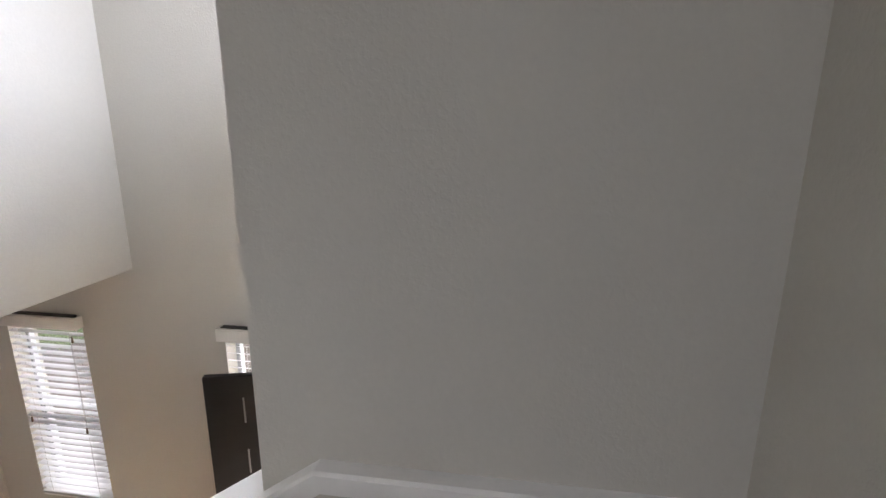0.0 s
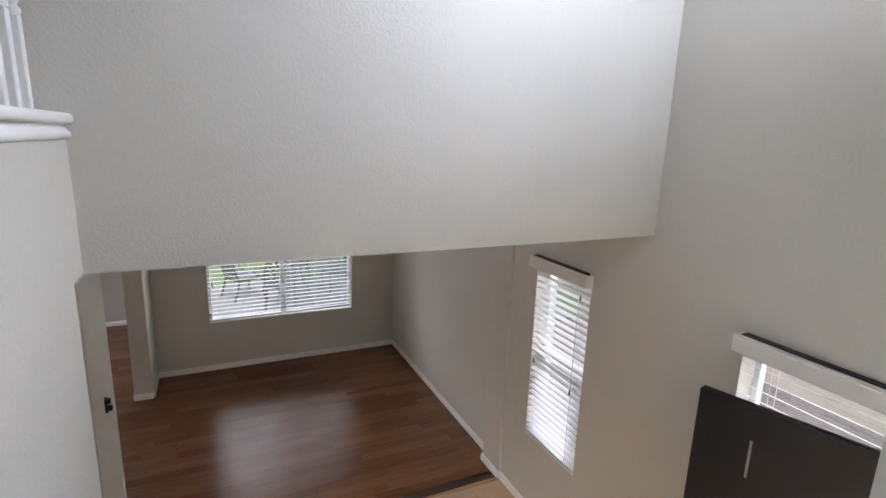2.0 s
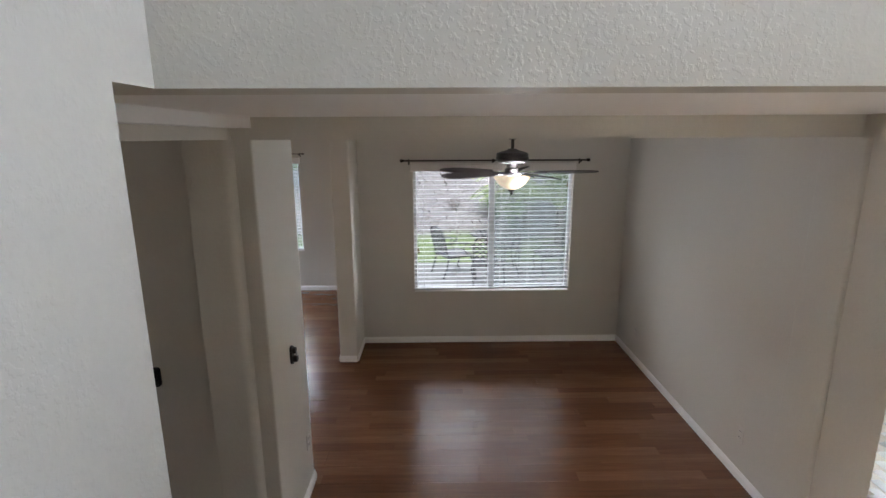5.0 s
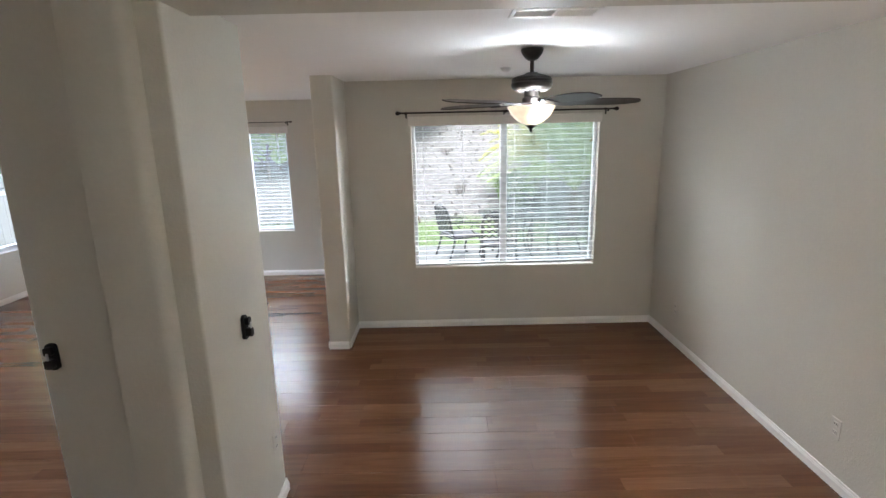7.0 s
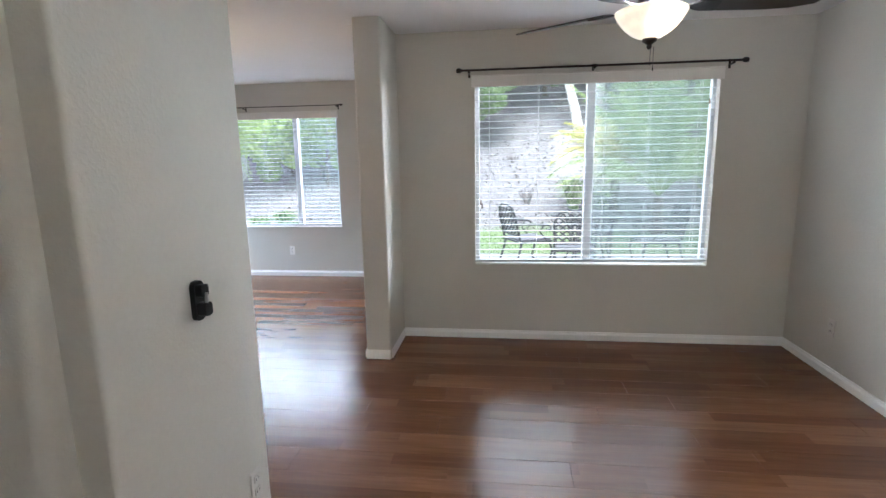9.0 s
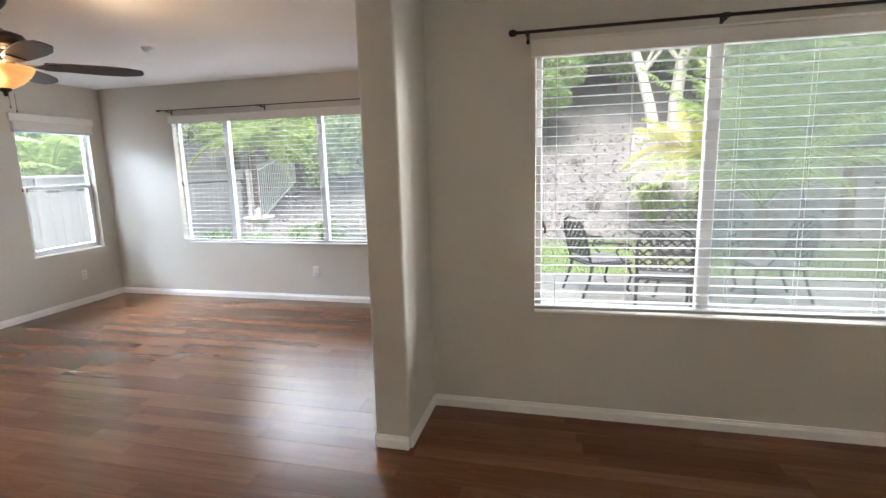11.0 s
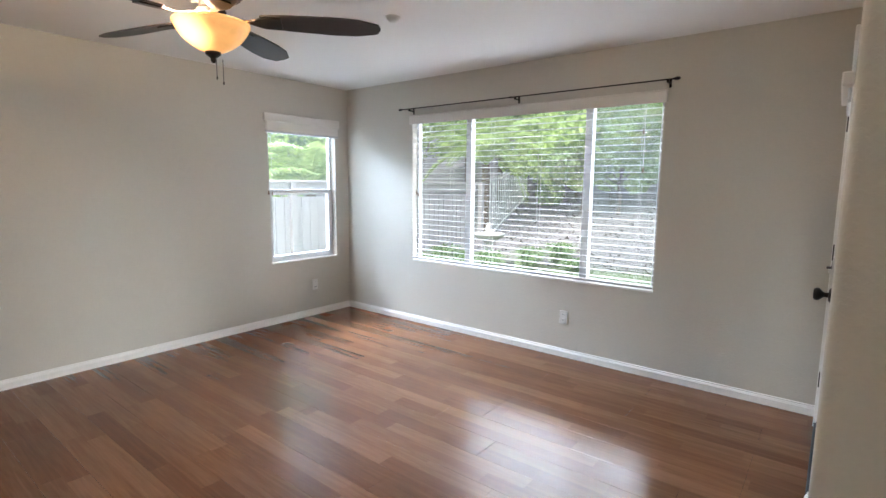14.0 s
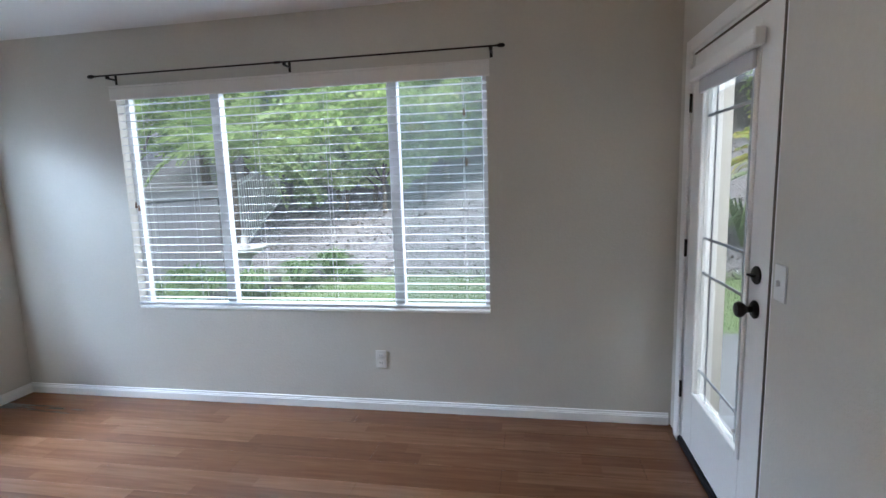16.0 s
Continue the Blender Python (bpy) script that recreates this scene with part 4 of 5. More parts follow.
def outlet(m, label="white duplex wall outlet", plate=None):
    plate = plate or PLATE
    o = thing("wall_outlet", label, "outlet", m, "wall outlets")
    part("plate", Shape().soft(-0.035, 0.035, -0.006, 0.0, -0.057, 0.057, 0.003), plate, o)
    for z in (-0.024, 0.024):
        r = part("receptacle", Shape().soft(-0.017, 0.017, -0.0085, -0.005, z - 0.014, z + 0.014, 0.003), plate, o)
        part("slot", Shape().box(-0.008, -0.005, -0.0092, -0.0084, z - 0.004, z + 0.006).box(0.005, 0.008, -0.0092, -0.0084, z - 0.004, z + 0.006), DARK, r)


outlet(pose(-1.907, 2.12, 0.338))
outlet(pose(-4.575, 1.63, 0.335, 0, 0, 90))
for m in (pose(3.018, -2.455, 0.335, 0, 0, -90), pose(3.018, -0.55, 0.335, 0, 0, -90), pose(-0.012, -2.53, 0.375, 0, 0, 90)):
    outlet(m, "almond duplex wall outlet matching the greige wall", PLATE2)
sw = thing("light_switch", "white toggle light switch beside the patio door", "light switch", pose(-0.186, 0.945, 1.085, 0, 0, -90))
part("plate", Shape().soft(-0.038, 0.038, -0.006, 0.0, -0.06, 0.06, 0.003), PLATE, sw)
part("toggle", Shape().soft(-0.005, 0.005, -0.018, -0.005, -0.010, 0.008, 0.002), PLATE, sw)


def bracket(m):
    """Wall cup of a child gate."""
    b = thing("gate_bracket", "small black plastic gate latch bracket on the wall", "bracket", m, "gate brackets")
    part("wall_plate", Shape().prism(rounded([(-0.019, -0.048), (0.019, -0.048), (0.019, 0.048), (-0.019, 0.048)], 0.014), 1, -0.012, 0.0), BLACKP, b, smooth=True)
    part("latch", Shape().prism(rounded([(-0.014, -0.036), (0.014, -0.036), (0.014, -0.004), (-0.014, -0.004)], 0.008), 1, -0.034, -0.010), BLACKP, b, smooth=True)
    part("hook", Shape().prism(rounded([(-0.014, 0.010), (0.014, 0.010), (0.014, 0.040), (-0.014, 0.040)], 0.008), 1, -0.028, -0.010), BLACKP, b, smooth=True)
    part("pin", Shape().tube([(0, -0.030, -0.01), (0, -0.030, 0.02)], 0.004, 8), STEEL, b)


bracket(pose(-0.012, -2.75, 1.108, 0, 0, 90) @ Matrix.Scale(1.18, 4))
bracket(pose(-0.69, -2.99, 1.095, 0, 0, 0) @ Matrix.Scale(1.18, 4))

# ---- outdoors ----


def hill(x, y):
    """Height of the yard: level by the house, a bank behind it."""
    z = -0.13
    if y > 6.6:
        t = min(1.0, (y - 6.6) / 13.0)
        z += 6.2 * (t ** 1.25) * (0.78 + 0.22 / (1 + math.exp(-(x + 6.5) * 0.9)))
    if y > 6.6 or abs(x) > 9:
        z += 0.12 * noise.noise(Vector((x * 0.5, y * 0.5, 0.0)))
    return z


xs = [-600, -200, -80, -40] + [-24 + 0.75 * i for i in range(65)] + [40, 80, 200, 600]
ys = [-600, -200, -60, -20, -8, -2, 2] + [3 + 0.5 * i for i in range(60)] + [45, 80, 200, 600]
vs = [(x, y, hill(x, y)) for y in ys for x in xs]
k = len(xs)
s = Shape().add(vs, [(j * k + i, j * k + i + 1, (j + 1) * k + i + 1, (j + 1) * k + i) for j in range(len(ys) - 1) for i in range(k - 1)])
structure("ground", s, GROUND, "lawn rising to a dry leaf-strewn bank", "ground", True)
structure("patio", Shape().soft(-0.036, 6.5, 0.151, 4.1, -0.35, -0.06, 0.01), CONCRETE, "pale concrete patio slab behind the house", "patio")
structure("garden_kerb", Shape().soft(-0.55, 0.55, -0.16, 0.16, -0.3, 0.05, 0.03, m=pose(-5.15, 5.85, 0, 0, 0, 68)), CONCRETE, "pale concrete garden edging", "kerb")

# side fence of beige boards
fence = thing("board_fence", "weathered beige board fence with a top rail", "fence")
board = [Shape().soft(-0.01, 0.01, -0.071, 0.071, 0.0, 1.36, 0.003).mesh("fence_board", FENCEM)]
for i in range(84):
    o = new("fence_board", board[0])
    o.parent = fence
    o.matrix_basis = pose(-6.35, -5.0 + 0.145 * i, -0.14)
for z in (0.35, 1.02):
    part("rail", Shape().soft(-6.40, -6.362, -5.0, 7.2, z, z + 0.08, 0.004), FENCEM, fence)
s = Shape().soft(-6.37, -6.33, -5.0, 7.2, 1.25, 1.42, 0.004)
part("top_board", s, FENCEM, fence)
part("top_rail", Shape().soft(-6.42, -6.28, -5.0, 7.2, 1.42, 1.46, 0.006), FENCEM, fence)
pm = Shape().soft(-0.05, 0.05, -0.05, 0.05, -0.4, 1.60, 0.006).mesh("post", FENCEM)
for i in range(6):
    o = new("post", pm)
    o.parent = fence
    o.matrix_basis = pose(-6.33, -4.6 + 2.4 * i, -0.14)

# white picket fence going up the bank
pick = thing("picket_fence", "white metal picket fence on the bank", "fence")
bar = Shape().soft(-0.011, 0.011, -0.011, 0.011, 0.0, 1.0, 0.002).mesh("picket", FENCEW)
A, B = Vector((-6.42, 7.9, 0)), Vector((-7.0, 10.6, 0))


def fence_run(u):
    """Foot and top of the picket fence at a share u of its length."""
    p = A.lerp(B, u)
    foot = hill(p.x, p.y) - 0.1
    return p.x, p.y, foot, foot + 1.45 - 0.35 * u


for i in range(22):
    x, y, z0, z1 = fence_run(i / 21)
    o = new("picket", bar)
    o.parent = pick
    o.matrix_basis = pose(x, y, z0) @ Matrix.Diagonal((1, 1, z1 - z0, 1))
for top in (False, True):
    run = [fence_run(i / 12) for i in range(13)]
    part("rail", Shape().tube([(x, y, z1 - 0.1 if top else z0 + 0.16) for x, y, z0, z1 in run], 0.016, 6), FENCEW, pick)

# bird bath
bath = thing("bird_bath", "pale cast stone bird bath with a small statue", "bird bath", pose(-5.2, 6.0, -0.13))
part("pedestal", Shape().lathe([(0, 0), (0.17, 0), (0.17, 0.04), (0.12, 0.08), (0.075, 0.18), (0.065, 0.40), (0.10, 0.52), (0, 0.53)], 20), STONE, bath, smooth=True)
part("basin", Shape().lathe([(0, 0.52), (0.10, 0.52), (0.24, 0.58), (0.30, 0.64), (0.30, 0.66), (0.26, 0.66), (0.18, 0.60), (0, 0.58)], 24), STONE, bath, smooth=True)
part("ornament", Shape().lathe([(0, 0.58), (0.07, 0.58), (0.08, 0.66), (0.05, 0.72), (0.055, 0.78), (0.03, 0.84), (0, 0.85)], 12), STONE, bath, smooth=True)


def leaves(s, centre, radii, n, size, rng):
    """Scatters small folded leaves through an uneven clump."""
    for _ in range(n):
        d = Vector((rng.gauss(0, 1), rng.gauss(0, 1), rng.gauss(0, 1))).normalized()
        r = rng.uniform(0.35, 1.0) ** 0.5
        p = Vector(centre) + Vector((d.x * radii[0], d.y * radii[1], d.z * radii[2])) * r
        a, b = Vector((rng.gauss(0, 1), rng.gauss(0, 1), rng.gauss(0, 0.6))).normalized(), None
        b = a.cross(Vector((rng.gauss(0, 1), rng.gauss(0, 1), rng.gauss(0, 1)))).normalized()
        l, w = size * rng.uniform(0.6, 1.3), size * 0.34 * rng.uniform(0.7, 1.2)
        s.add([p - a * l * 0.5, p + b * w, p + a * l * 0.5, p - b * w], [(0, 1, 2, 3)])


def tree(x, y, h, spread, n, seed, leafm, barkm, label, size=0.12, trunk=0.12, lean=(0, 0), crown_from=0.3):
    rng = random.Random(seed)
    z0 = hill(x, y) - 0.15
    t = thing("tree", label, "tree", pose(x, y, z0))
    top = Vector((lean[0], lean[1], h * 0.75))
    path = [top * (i / 6) + Vector((rng.uniform(-1, 1), rng.uniform(-1, 1), 0)) * trunk * 0.6 * (i > 0) for i in range(7)]
    s = Shape().tube(path, [trunk * (1.15 - 0.75 * i / 6) for i in range(7)], 8)
    crown = Shape()
    for i in range(9):
        k = rng.randint(2, 5)
        a, e = rng.uniform(0, 2 * math.pi), rng.uniform(0.15, 0.9)
        tip = path[k] + Vector((math.cos(a), math.sin(a), 0)) * spread * rng.uniform(0.5, 1.0) + Vector((0, 0, e * h * 0.3))
        midp = path[k].lerp(tip, 0.5) + Vector((0, 0, 0.08 * h))
        s.tube([path[k], midp, tip], [trunk * 0.4, trunk * 0.25, trunk * 0.1], 6)
        leaves(crown, tip, [spread * rng.uniform(0.3, 0.5)] * 2 + [spread * rng.uniform(0.25, 0.42)], n // 14, size, rng)
    for i in range(5):
        c = Vector((rng.uniform(-1, 1) * spread * 0.6, rng.uniform(-1, 1) * spread * 0.6, h * rng.uniform(crown_from, 0.95))) + top * 0.3
        leaves(crown, c, [spread * rng.uniform(0.35, 0.6)] * 2 + [spread * rng.uniform(0.25, 0.45)], n // 14, size, rng)
    part("trunk", s, barkm, t, smooth=True)
    part("crown", crown, leafm, t)
    return t


def frond(s, length, droop, rng, width=0.34, n=40):
    """One feather palm frond from the origin along +x, drooping."""
    pts = []
    for i in range(9):
        u = i / 8
        pts.append(Vector((length * u * (1 - 0.25 * u * droop), 0, length * (0.55 * u - droop * u * u))))
    s.tube(pts, [0.018 * (1 - 0.8 * i / 8) for i in range(9)], 4)
    for i in range(n):
        u = 0.15 + 0.85 * i / n
        k = min(7, int(u * 8))
        p = pts[k].lerp(pts[k + 1], u * 8 - k)
        w = width * math.sin(math.pi * min(1, u * 0.85 + 0.12)) * rng.uniform(0.85, 1.15)
        for sg in (-1, 1):
            q = p + Vector((0.35 * w, sg * w, -0.35 * w * rng.uniform(0.3, 1.5)))
            m = p.lerp(q, 0.5) + Vector((0.014, 0, 0.03))
            s.add([p, m + Vector((0.02, 0, 0)), q, m - Vector((0.02, 0, 0))], [(0, 1, 2, 3)])


def palm(x, y, trunk_h, length, n, seed, leafm, label, droop=0.75, trunk=0.1, base_z=None, rise=(5, 55)):
    rng = random.Random(seed)
    t = thing("palm_tree", label, "palm tree", pose(x, y, (hill(x, y) if base_z is None else base_z) - 0.1))
    if trunk_h > 0.05:
        s = Shape().lathe([(0, 0)] + [(trunk * (1.25 - 0.4 * i / 16) * (1 + 0.08 * (i % 2)), trunk_h * i / 16) for i in range(17)] + [(0, trunk_h)], 12)
        part("trunk", s, BARK, t, smooth=True)
    for i in range(n):
        s = Shape()
        frond(s, length * rng.uniform(0.8, 1.1), droop * rng.uniform(0.5, 1.35), rng)
        part("frond", s, leafm, t, at=pose(0, 0, trunk_h, 0, -rng.uniform(*rise), 360 * i / n + rng.uniform(-18, 18)))
    return t


tree(-6.6, 12.4, 4.4, 2.0, 9000, 1, LEAF, BARK, "bushy green garden tree on the bank", 0.15, crown_from=0.2)
tree(-4.3, 12.2, 4.2, 2.0, 10000, 2, LEAF, BARK, "bushy green garden tree on the bank", 0.15, crown_from=0.22)
tree(-3.0, 14.2, 4.6, 2.2, 9000, 12, LEAF, BARK, "bushy green garden tree on the bank", 0.15, crown_from=0.1)
tree(-5.4, 14.6, 4.6, 2.2, 9000, 13, LEAFD, BARK, "bushy green garden tree on the bank", 0.15, crown_from=0.1)
tree(-1.9, 12.6, 4.2, 1.8, 9000, 3, LEAFD, BARK, "dense dark green garden tree on the bank", 0.14, crown_from=0.25)
tree(-9.2, 11.0, 6.0, 2.6, 8000, 4, LEAFD, BARK, "tall leafy tree behind the side fence", 0.17)
tree(-11.0, 3.5, 5.2, 2.4, 15000, 5, LEAF, BARK, "leafy tree beyond the side fence", 0.11, crown_from=0.2)
tree(-10.2, 0.6, 4.8, 2.2, 15000, 6, LEAF, BARK, "leafy tree beyond the side fence", 0.11, crown_from=0.2)
tree(-10.5, 6.8, 5.5, 2.4, 15000, 16, LEAFD, BARK, "leafy tree beyond the side fence", 0.11, crown_from=0.2)
tree(3.2, 12.6, 7.0, 2.4, 5000, 7, LEAFD, WHITEBARK, "pale-trunked leaning gum tree on the bank", 0.12, 0.15, (-1.2, 0.3), 0.55)
tree(3.75, 12.9, 7.5, 2.6, 6000, 8, LEAFD, WHITEBARK, "pale-trunked gum tree on the bank", 0.12, 0.18, (0.6, 0.2), 0.5)
tree(0.4, 19.0, 6.0, 3.2, 7000, 9, LEAFD, BARK, "dark shrubby tree at the top of the bank", 0.18, crown_from=0.1)
tree(7.0, 17.5, 6.5, 3.2, 7000, 10, LEAFD, BARK, "dark shrubby tree at the top of the bank", 0.18, crown_from=0.1)
tree(6.2, 11.8, 5.0, 2.2, 8000, 14, LEAF, BARK, "leafy green tree behind the palms", 0.15, crown_from=0.1)
tree(8.6, 9.6, 4.6, 2.2, 8000, 15, LEAFD, BARK, "leafy green tree behind the palms", 0.15, crown_from=0.1)
tree(10.0, 12.5, 6.5, 3.0, 7000, 11, LEAFD, BARK, "dark leafy tree at the side of the bank", 0.17, crown_from=0.1)
for i, (x, y) in enumerate([(-8.5, 17.0), (-5.5, 18.0), (-2.5, 18.5), (3.2, 20.0), (-12.5, 15.0), (-14.5, 9.0), (-0.5, 16.5), (5.5, 20.5), (9.5, 18.0)]):
    tree(x, y, 6.5, 3.2, 7000, 100 + i, LEAF if i % 2 else LEAFD, BARK, "leafy screening tree at the top of the bank", 0.2, crown_from=0.05)
for i, (x, y, h, w) in enumerate([(-1.6, 11.2, 2.9, 1.4), (-2.9, 10.9, 2.8, 1.3), (-4.3, 11.2, 3.0, 1.4), (-0.3, 12.0, 3.0, 1.4), (-7.6, 10.2, 4.2, 1.7), (-8.8, 8.2, 4.6, 1.8)]):
    tree(x, y, h, w, 9000, 200 + i, LEAF if i % 3 else LEAFD, BARK, "dense leafy green shrub on the bank", 0.13, 0.07, crown_from=0.12)
for i, (x, y, h, w) in enumerate([(-5.4, 10.4, 2.9, 1.25), (-4.4, 10.0, 2.7, 1.2), (-3.4, 10.3, 2.8, 1.25), (-5.9, 11.2, 3.2, 1.3), (-2.6, 11.6, 2.6, 1.1)]):
    tree(x, y, h, w, 7000, 300 + i, LEAF, BARK, "light green leafy tree low on the bank", 0.15, 0.06, crown_from=0.12)
for i, (x, y, w) in enumerate([(-5.9, 9.9, 0.95), (-4.9, 9.5, 0.9), (-4.0, 9.4, 0.9), (-3.2, 9.7, 0.8)]):
    tree(x, y, 2.1, w, 7000, 320 + i, LEAFD if i % 2 else LEAF, BARK, "low leafy shrub under the trees of the bank", 0.13, 0.05, crown_from=0.3)
for i, (x, y) in enumerate([(0.6, 14.6), (2.3, 15.4), (3.9, 16.8), (1.4, 17.2), (5.4, 14.2)]):
    tree(x, y, 4.4, 2.0, 8000, 220 + i, LEAFD, BARK, "dark leafy shrub high on the bank", 0.15, 0.08, crown_from=0.08)
palm(3.75, 5.9, 0.95, 2.9, 34, 20, PALM, "feathery garden palm with arching fronds", 0.62, rise=(10, 75))
palm(5.6, 7.4, 1.7, 3.2, 30, 21, PALM, "feathery garden palm with arching fronds", 0.65, rise=(10, 70))
palm(3.25, 7.4, 1.35, 1.8, 30, 22, PALMY, "low palm with yellowing arching fronds", 0.9)
palm(-6.55, 7.9, 1.75, 1.9, 30, 23, PALM, "slim garden palm beside the picket fence", 0.9)
palm(-8.6, 4.6, 1.4, 2.4, 26, 24, PALM, "palm beyond the side fence", 0.85, base_z=-0.1)
palm(-8.4, 2.2, 1.3, 2.3, 26, 25, PALM, "palm beyond the side fence", 0.85, base_z=-0.1)


def tuft(x, y, n, h, seed, label, leafm=GRASS):
    rng = random.Random(seed)
    s = Shape()
    for _ in range(n):
        a, l = rng.uniform(0, 2 * math.pi), h * rng.uniform(0.6, 1.1)
        d = Vector((math.cos(a), math.sin(a), 0))
        o = d * rng.uniform(0, 0.12)
        side = Vector((-d.y, d.x, 0)) * 0.012
        p1, p2 = o + d * l * 0.25 + Vector((0, 0, l * 0.7)), o + d * l * rng.uniform(0.5, 0.9) + Vector((0, 0, l * rng.uniform(0.3, 0.8)))
        s.add([o - side, o + side, p1 + side, p1 - side, p2], [(0, 1, 2, 3), (3, 2, 4)])
    tagged(part("grass_clump", s, leafm, at=pose(x, y, hill(x, y) - 0.03)), label, "plant", "clumps in the garden")


for i, (x, y, h) in enumerate([(2.5, 8.0, 1.1), (2.9, 7.5, 0.9), (-4.9, 5.6, 0.55), (-4.5, 6.3, 0.6), (-5.4, 5.5, 0.5), (-5.7, 4.8, 0.5), (-5.2, 4.5, 0.45), (-4.2, 6.9, 0.6), (-5.9, 5.6, 0.6), (-3.8, 6.6, 0.4)]):
    tuft(x, y, 220, h, 40 + i, "clump of long green strap leaves")

for i, (x, y, h, n) in enumerate([(1.38, 8.3, 0.5, 26), (1.05, 10.6, 0.3, 16)]):
    tuft(x, y, n, h, 60 + i, "sparse dry tuft of leaves on the bank", DRY)

# leaf litter and lawn blades
rng = random.Random(77)
s = Shape()
for _ in range(9000):
    x, y = rng.uniform(-8, 8), 6.7 + 11 * rng.random() ** 1.4
    p, a = Vector((x, y, hill(x, y) + 0.02)), rng.uniform(0, 6.28)
    u = Vector((math.cos(a), math.sin(a), rng.uniform(-0.1, 0.9))) * rng.uniform(0.03, 0.09)
    w = Vector((-math.sin(a), math.cos(a), rng.uniform(-0.3, 0.6))) * rng.uniform(0.012, 0.03)
    s.add([p - u, p + w, p + u, p - w], [(0, 1, 2, 3)])
tagged(part("leaf_litter", s, DRY), "dry fallen leaves and twigs on the bank", "leaf litter", kind="stuff")
s = Shape()
for _ in range(14000):
    x, y = rng.uniform(-6.2, 5), rng.uniform(2.6, 7.0)
    if -0.3 < x and y < 4.15:
        continue
    a, hgt = rng.uniform(0, 6.28), rng.uniform(0.03, 0.07)
    p, d = Vector((x, y, hill(x, y))), Vector((math.cos(a), math.sin(a), 0))
    s.add([p - d * 0.006, p + d * 0.006, p + Vector((d.y * 0.03, -d.x * 0.03, hgt))], [(0, 1, 2)])
tagged(part("lawn_grass", s, GRASS), "short green lawn grass", "grass", kind="stuff")


# ---- patio furniture ----


def lattice(s, x0, x1, z0, z1, y, m=None, step=0.062, r=0.0125):
    """Crossed bars between two rails, in the plane y."""
    w, h = x1 - x0, z1 - z0
    for sg in (1, -1):
        k = -h
        while k < w:
            a, b = max(0, k), min(w, k + h)
            if b - a > 0.02:
                za, zb = a - k, b - k
                if sg > 0:
                    s.tube([(x0 + a, y, z0 + za), (x0 + b, y, z0 + zb)], r, 4, m)
                else:
                    s.tube([(x1 - a, y, z0 + za), (x1 - b, y, z0 + zb)], r, 4, m)
            k += step * 1.5
    return s


def patio_chair():
    c = thing("patio_chair", "dark cast metal patio armchair with a lattice back", "chair", group="chairs round the patio table")
    part("seat", Shape().soft(-0.24, 0.24, -0.23, 0.24, 0.415, 0.445, 0.012), CUSHION, c, "gray seat")
    part("seat_frame", Shape().soft(-0.255, 0.255, -0.245, 0.25, 0.385, 0.415, 0.006), IRON, c)
    tip = pose(0, -0.235, 0.44, 12, 0, 0)
    fr = Shape().tube([(-0.235, 0, 0.0), (-0.24, 0, 0.36), (-0.18, 0, 0.50), (-0.07, 0, 0.545), (0, 0, 0.535), (0.07, 0, 0.545), (0.18, 0, 0.50), (0.24, 0, 0.36), (0.235, 0, 0.0)], 0.015, 8)
    fr.tube([(-0.235, 0, 0.06), (0.235, 0, 0.06)], 0.011, 6)
    part("back_frame", fr, IRON, c, smooth=True, at=tip)
    part("back_lattice", lattice(Shape(), -0.225, 0.225, 0.06, 0.49, 0.0), IRON, c, at=tip)
    for sx in (-1, 1):
        part("armrest", Shape().tube([(sx * 0.25, -0.28, 0.68), (sx * 0.28, -0.05, 0.67), (sx * 0.285, 0.16, 0.65), (sx * 0.28, 0.215, 0.61), (sx * 0.265, 0.18, 0.57), (sx * 0.265, 0.14, 0.59)], 0.013, 7), IRON, c, smooth=True)
        part("arm_post", Shape().tube([(sx * 0.265, 0.10, 0.65), (sx * 0.25, 0.05, 0.55), (sx * 0.25, 0.16, 0.41)], 0.011, 6), IRON, c, smooth=True)
        part("leg", Shape().tube([(sx * 0.23, 0.21, 0.40), (sx * 0.245, 0.25, 0.25), (sx * 0.24, 0.21, 0.08), (sx * 0.245, 0.255, 0.0)], [0.019, 0.017, 0.014, 0.018], 7), IRON, c, smooth=True)
        part("leg", Shape().tube([(sx * 0.23, -0.21, 0.40), (sx * 0.24, -0.25, 0.22), (sx * 0.24, -0.32, 0.0)], [0.019, 0.016, 0.016], 7), IRON, c, smooth=True)
    return c


PZ = -0.06
chair = patio_chair()
LOW = Matrix.Diagonal((1.05, 1.05, 0.93, 1))
chair.matrix_basis = pose(1.18, 3.25, PZ, 0, 0, -64) @ LOW
copy_thing(chair, pose(1.76, 2.55, PZ, 0, 0, -8))
copy_thing(chair, pose(2.25, 3.98, PZ, 0, 0, 168))
copy_thing(chair, pose(2.95, 3.2, PZ, 0, 0, 96))
table = thing("patio_table", "round dark cast metal patio table with a lattice top", "table", pose(2.06, 3.35, PZ))
part("rim", Shape().lathe([(0.50, 0.71), (0.56, 0.705), (0.57, 0.72), (0.56, 0.735), (0.50, 0.73), (0.50, 0.71)], 36), IRON, table, smooth=True)
top = Shape()
for i in range(-6, 7):
    q = i * 0.082
    e = math.sqrt(max(0.0, 0.51 ** 2 - q ** 2))
    top.soft(q - 0.018, q + 0.018, -e, e, 0.716, 0.726, 0.002)
    top.soft(-e, e, q - 0.018, q + 0.018, 0.7165, 0.7255, 0.002)
part("tabletop", top, IRON, table)
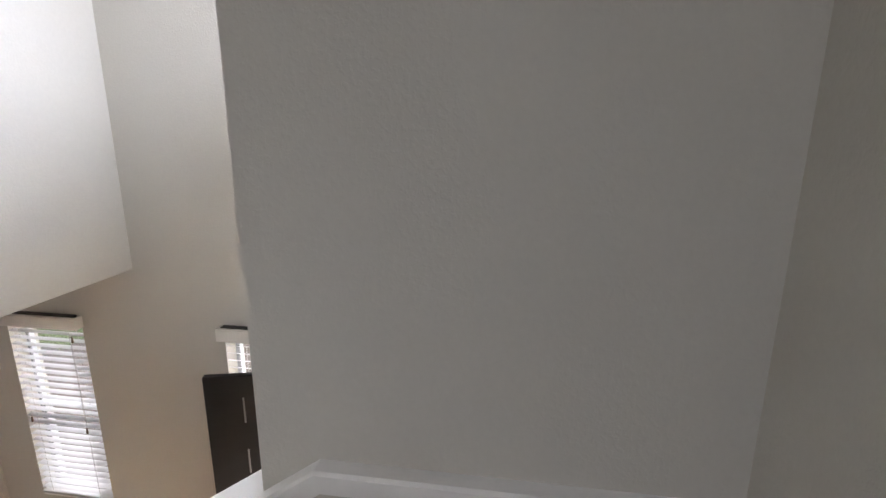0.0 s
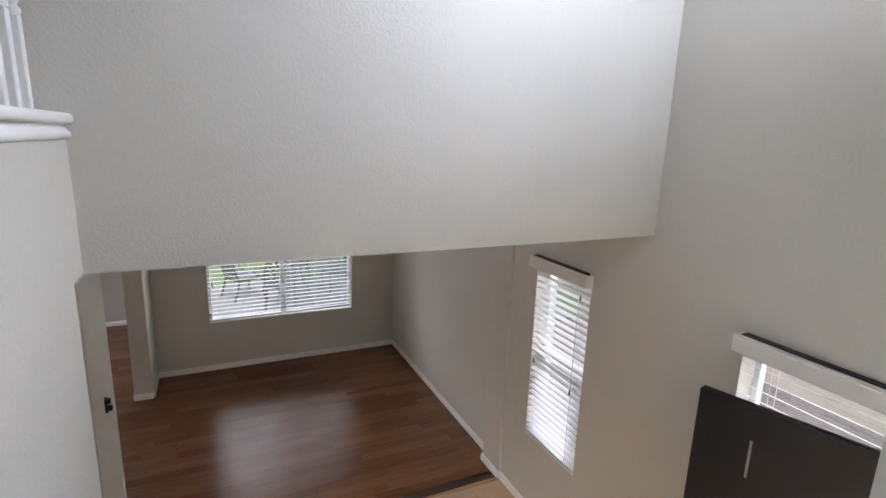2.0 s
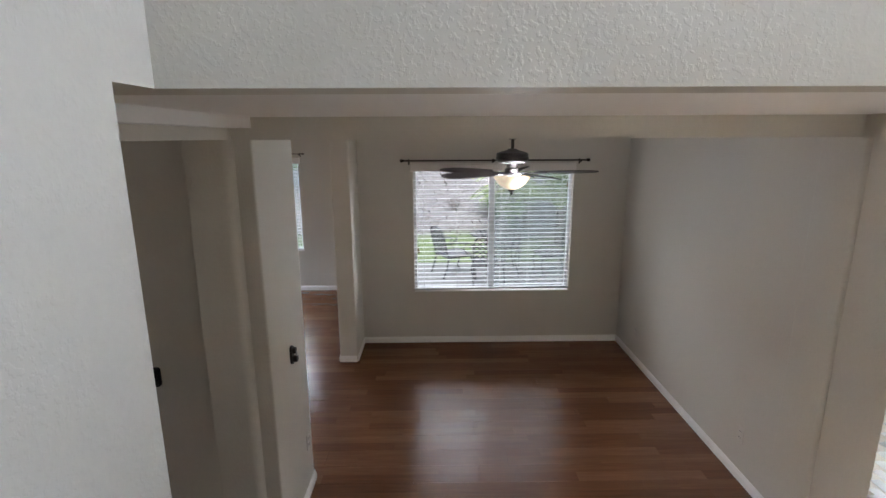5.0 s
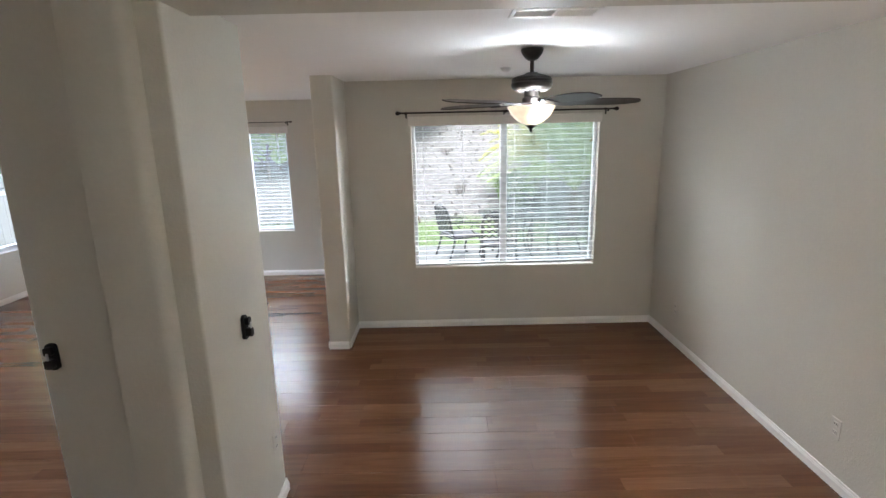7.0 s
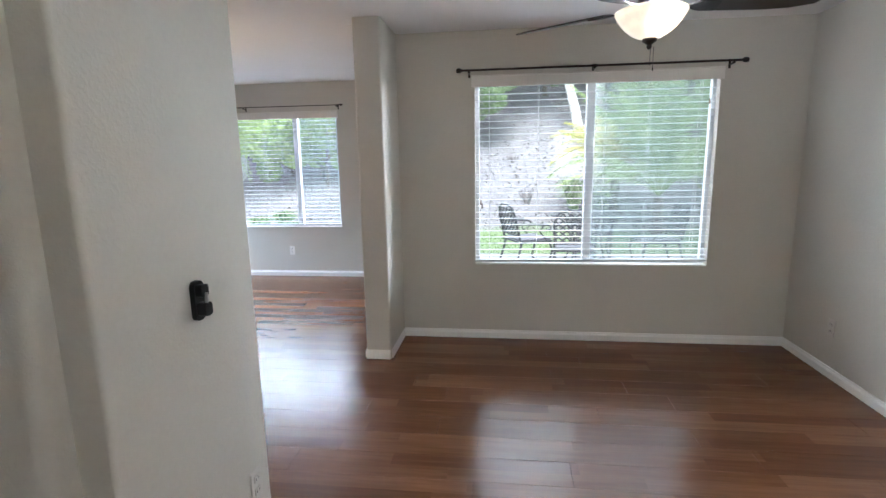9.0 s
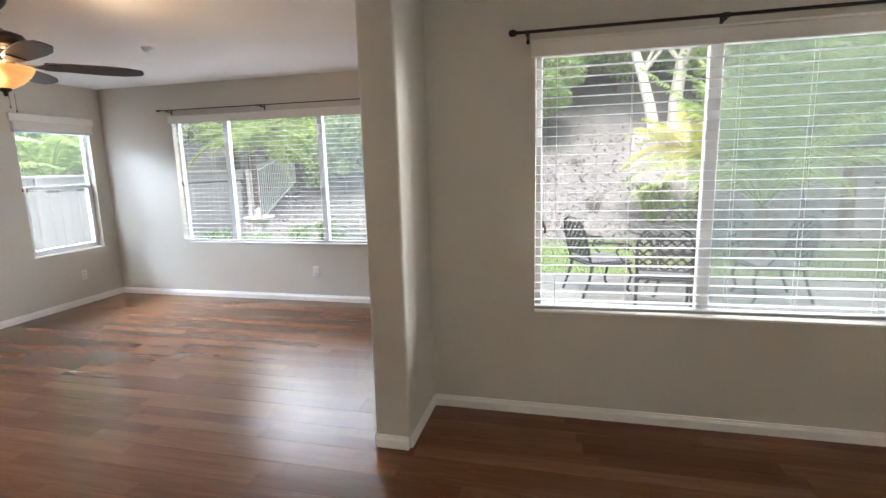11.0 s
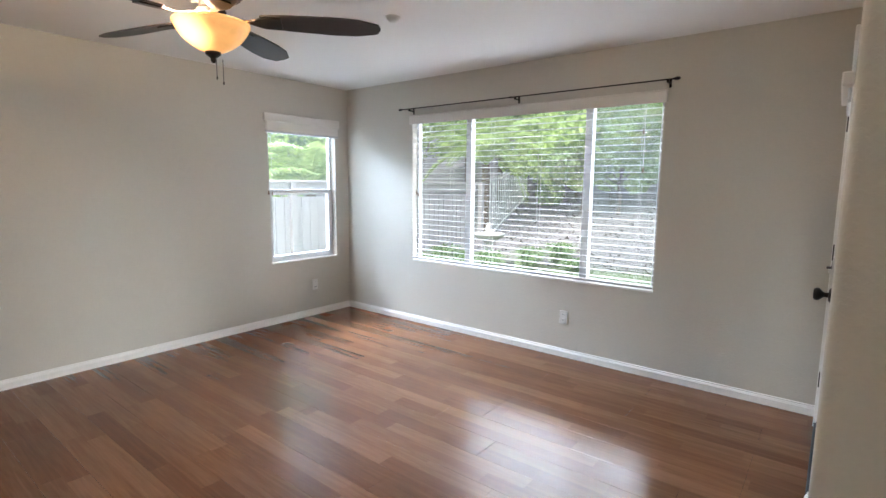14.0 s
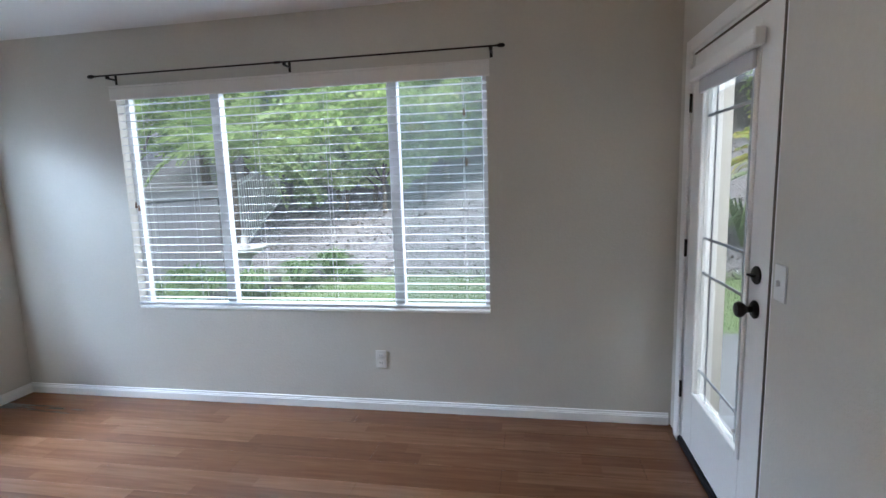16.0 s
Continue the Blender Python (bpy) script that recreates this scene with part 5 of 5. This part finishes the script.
for i in range(4):
    part("leg", Shape().tube([(0.42, 0, 0.71), (0.36, 0, 0.5), (0.30, 0, 0.3), (0.38, 0, 0.06), (0.43, 0, 0.0)], [0.02, 0.02, 0.017, 0.016, 0.022], 8), IRON, table, smooth=True, at=pose(0, 0, 0, 0, 0, 45 + 90 * i))

# neighbour's plain house beyond the foyer windows
nb = thing("neighbour_house", "tan stucco house wall beyond the foyer windows", "house")
part("wall", Shape().box(7.4, 11.5, -12.0, 2.6, -0.2, 5.2), STUCCO, nb)
part("roof", Shape().prism([(7.0, 5.2), (11.9, 5.2), (9.45, 6.6)], 1, -12.3, 2.9), mat("brown_roof_tile", (0.22, 0.14, 0.10), 0.85, var=0.2, fine=20), nb)
structure("side_yard_path", Shape().soft(3.2, 7.38, -12.0, 0.14, -0.3, -0.09, 0.01), PAVER, "gray-brown paved side yard", "path")
for i, y in enumerate((-5.2, -6.0, -6.9, -4.3)):
    tuft(5.2, y, 200, 0.7, 70 + i, "clump of green leaves in the side yard", LEAF)

for i, (x, y) in enumerate(((4.5, -5.6), (4.35, -6.0))):
    tuft(x, y, 450, 0.95, 90 + i, "leafy green bush in the side yard", LEAF)

# ---- floors, piece by piece ----
slab = structure("floor", Shape().box(-4.575, 3.018, -5.35, 2.12, -0.15, -0.0125).box(0.34, 2.95, -7.5, -5.35, -0.15, -0.0125), SUBFLOOR, "brown glossy laminate plank floor", "floor")
PW, PL, GAP = 0.192, 1.38, 0.0005
rng = random.Random(5)
cache = {}


def plank(x0, x1, y0, y1):
    key = (round(x1 - x0, 3), round(y1 - y0, 3))
    if key not in cache:
        w, d = key
        s = Shape()
        e, b = 0.0006, 0.0003
        s.add([(GAP, GAP, -0.012), (w - GAP, GAP, -0.012), (w - GAP, d - GAP, -0.012), (GAP, d - GAP, -0.012),
               (GAP, GAP, -b), (w - GAP, GAP, -b), (w - GAP, d - GAP, -b), (GAP, d - GAP, -b),
               (GAP + e, GAP + e, 0), (w - GAP - e, GAP + e, 0), (w - GAP - e, d - GAP - e, 0), (GAP + e, d - GAP - e, 0)],
              [(0, 1, 5, 4), (1, 2, 6, 5), (2, 3, 7, 6), (3, 0, 4, 7), (4, 5, 9, 8), (5, 6, 10, 9), (6, 7, 11, 10), (7, 4, 8, 11), (8, 9, 10, 11)])
        cache[key] = s.mesh("plank", WOOD)
    o = new("plank", cache[key])
    o.parent = slab
    o.matrix_basis = pose(x0, y0, 0)


row, y = 0, 2.12
while y > -5.2 + 0.01:
    y0 = max(-5.2, y - PW)
    spans = []
    if y0 >= 0.0:
        spans = [(-4.575, -0.186)]
    elif y0 >= -3.17:
        spans = [(-4.575, 3.018)]
    else:
        spans = [(-4.575, 0.0)]
    for a, b in spans:
        x = a
        first = rng.choice((0.23, 0.46, 0.69, 0.92, 1.15, 1.38))
        while x < b - 0.001:
            x1 = min(b, x + (first if x == a else PL))
            plank(x, x1, y0, y)
            x = x1
    y, row = y0, row + 1

tiles = structure("floor_foyer", Shape().box(0.0, 2.95, -6.23, -3.18, -0.0124, -0.003), GROUT, "tan ceramic tile foyer floor", "floor")
tm = Shape().soft(0.003, 0.327, 0.003, 0.327, -0.010, 0.0, 0.002).mesh("tile", TILE)
for i in range(9):
    for j in range(9):
        x, y = 0.0 + 0.33 * i, -3.185 - 0.33 * (j + 1)
        if y < -4.4 and x < 1.2:
            continue
        if x + 0.33 > 2.975:
            continue
        o = new("tile", tm)
        o.parent = tiles
        o.matrix_basis = pose(x, y, 0)
structure("floor_transition", Shape().soft(0.0, 2.93, -3.20, -3.165, -0.002, 0.008, 0.003), mat("brown_transition_strip", (0.36, 0.22, 0.12), 0.35, var=0.2), "brown wooden transition strip", "trim")
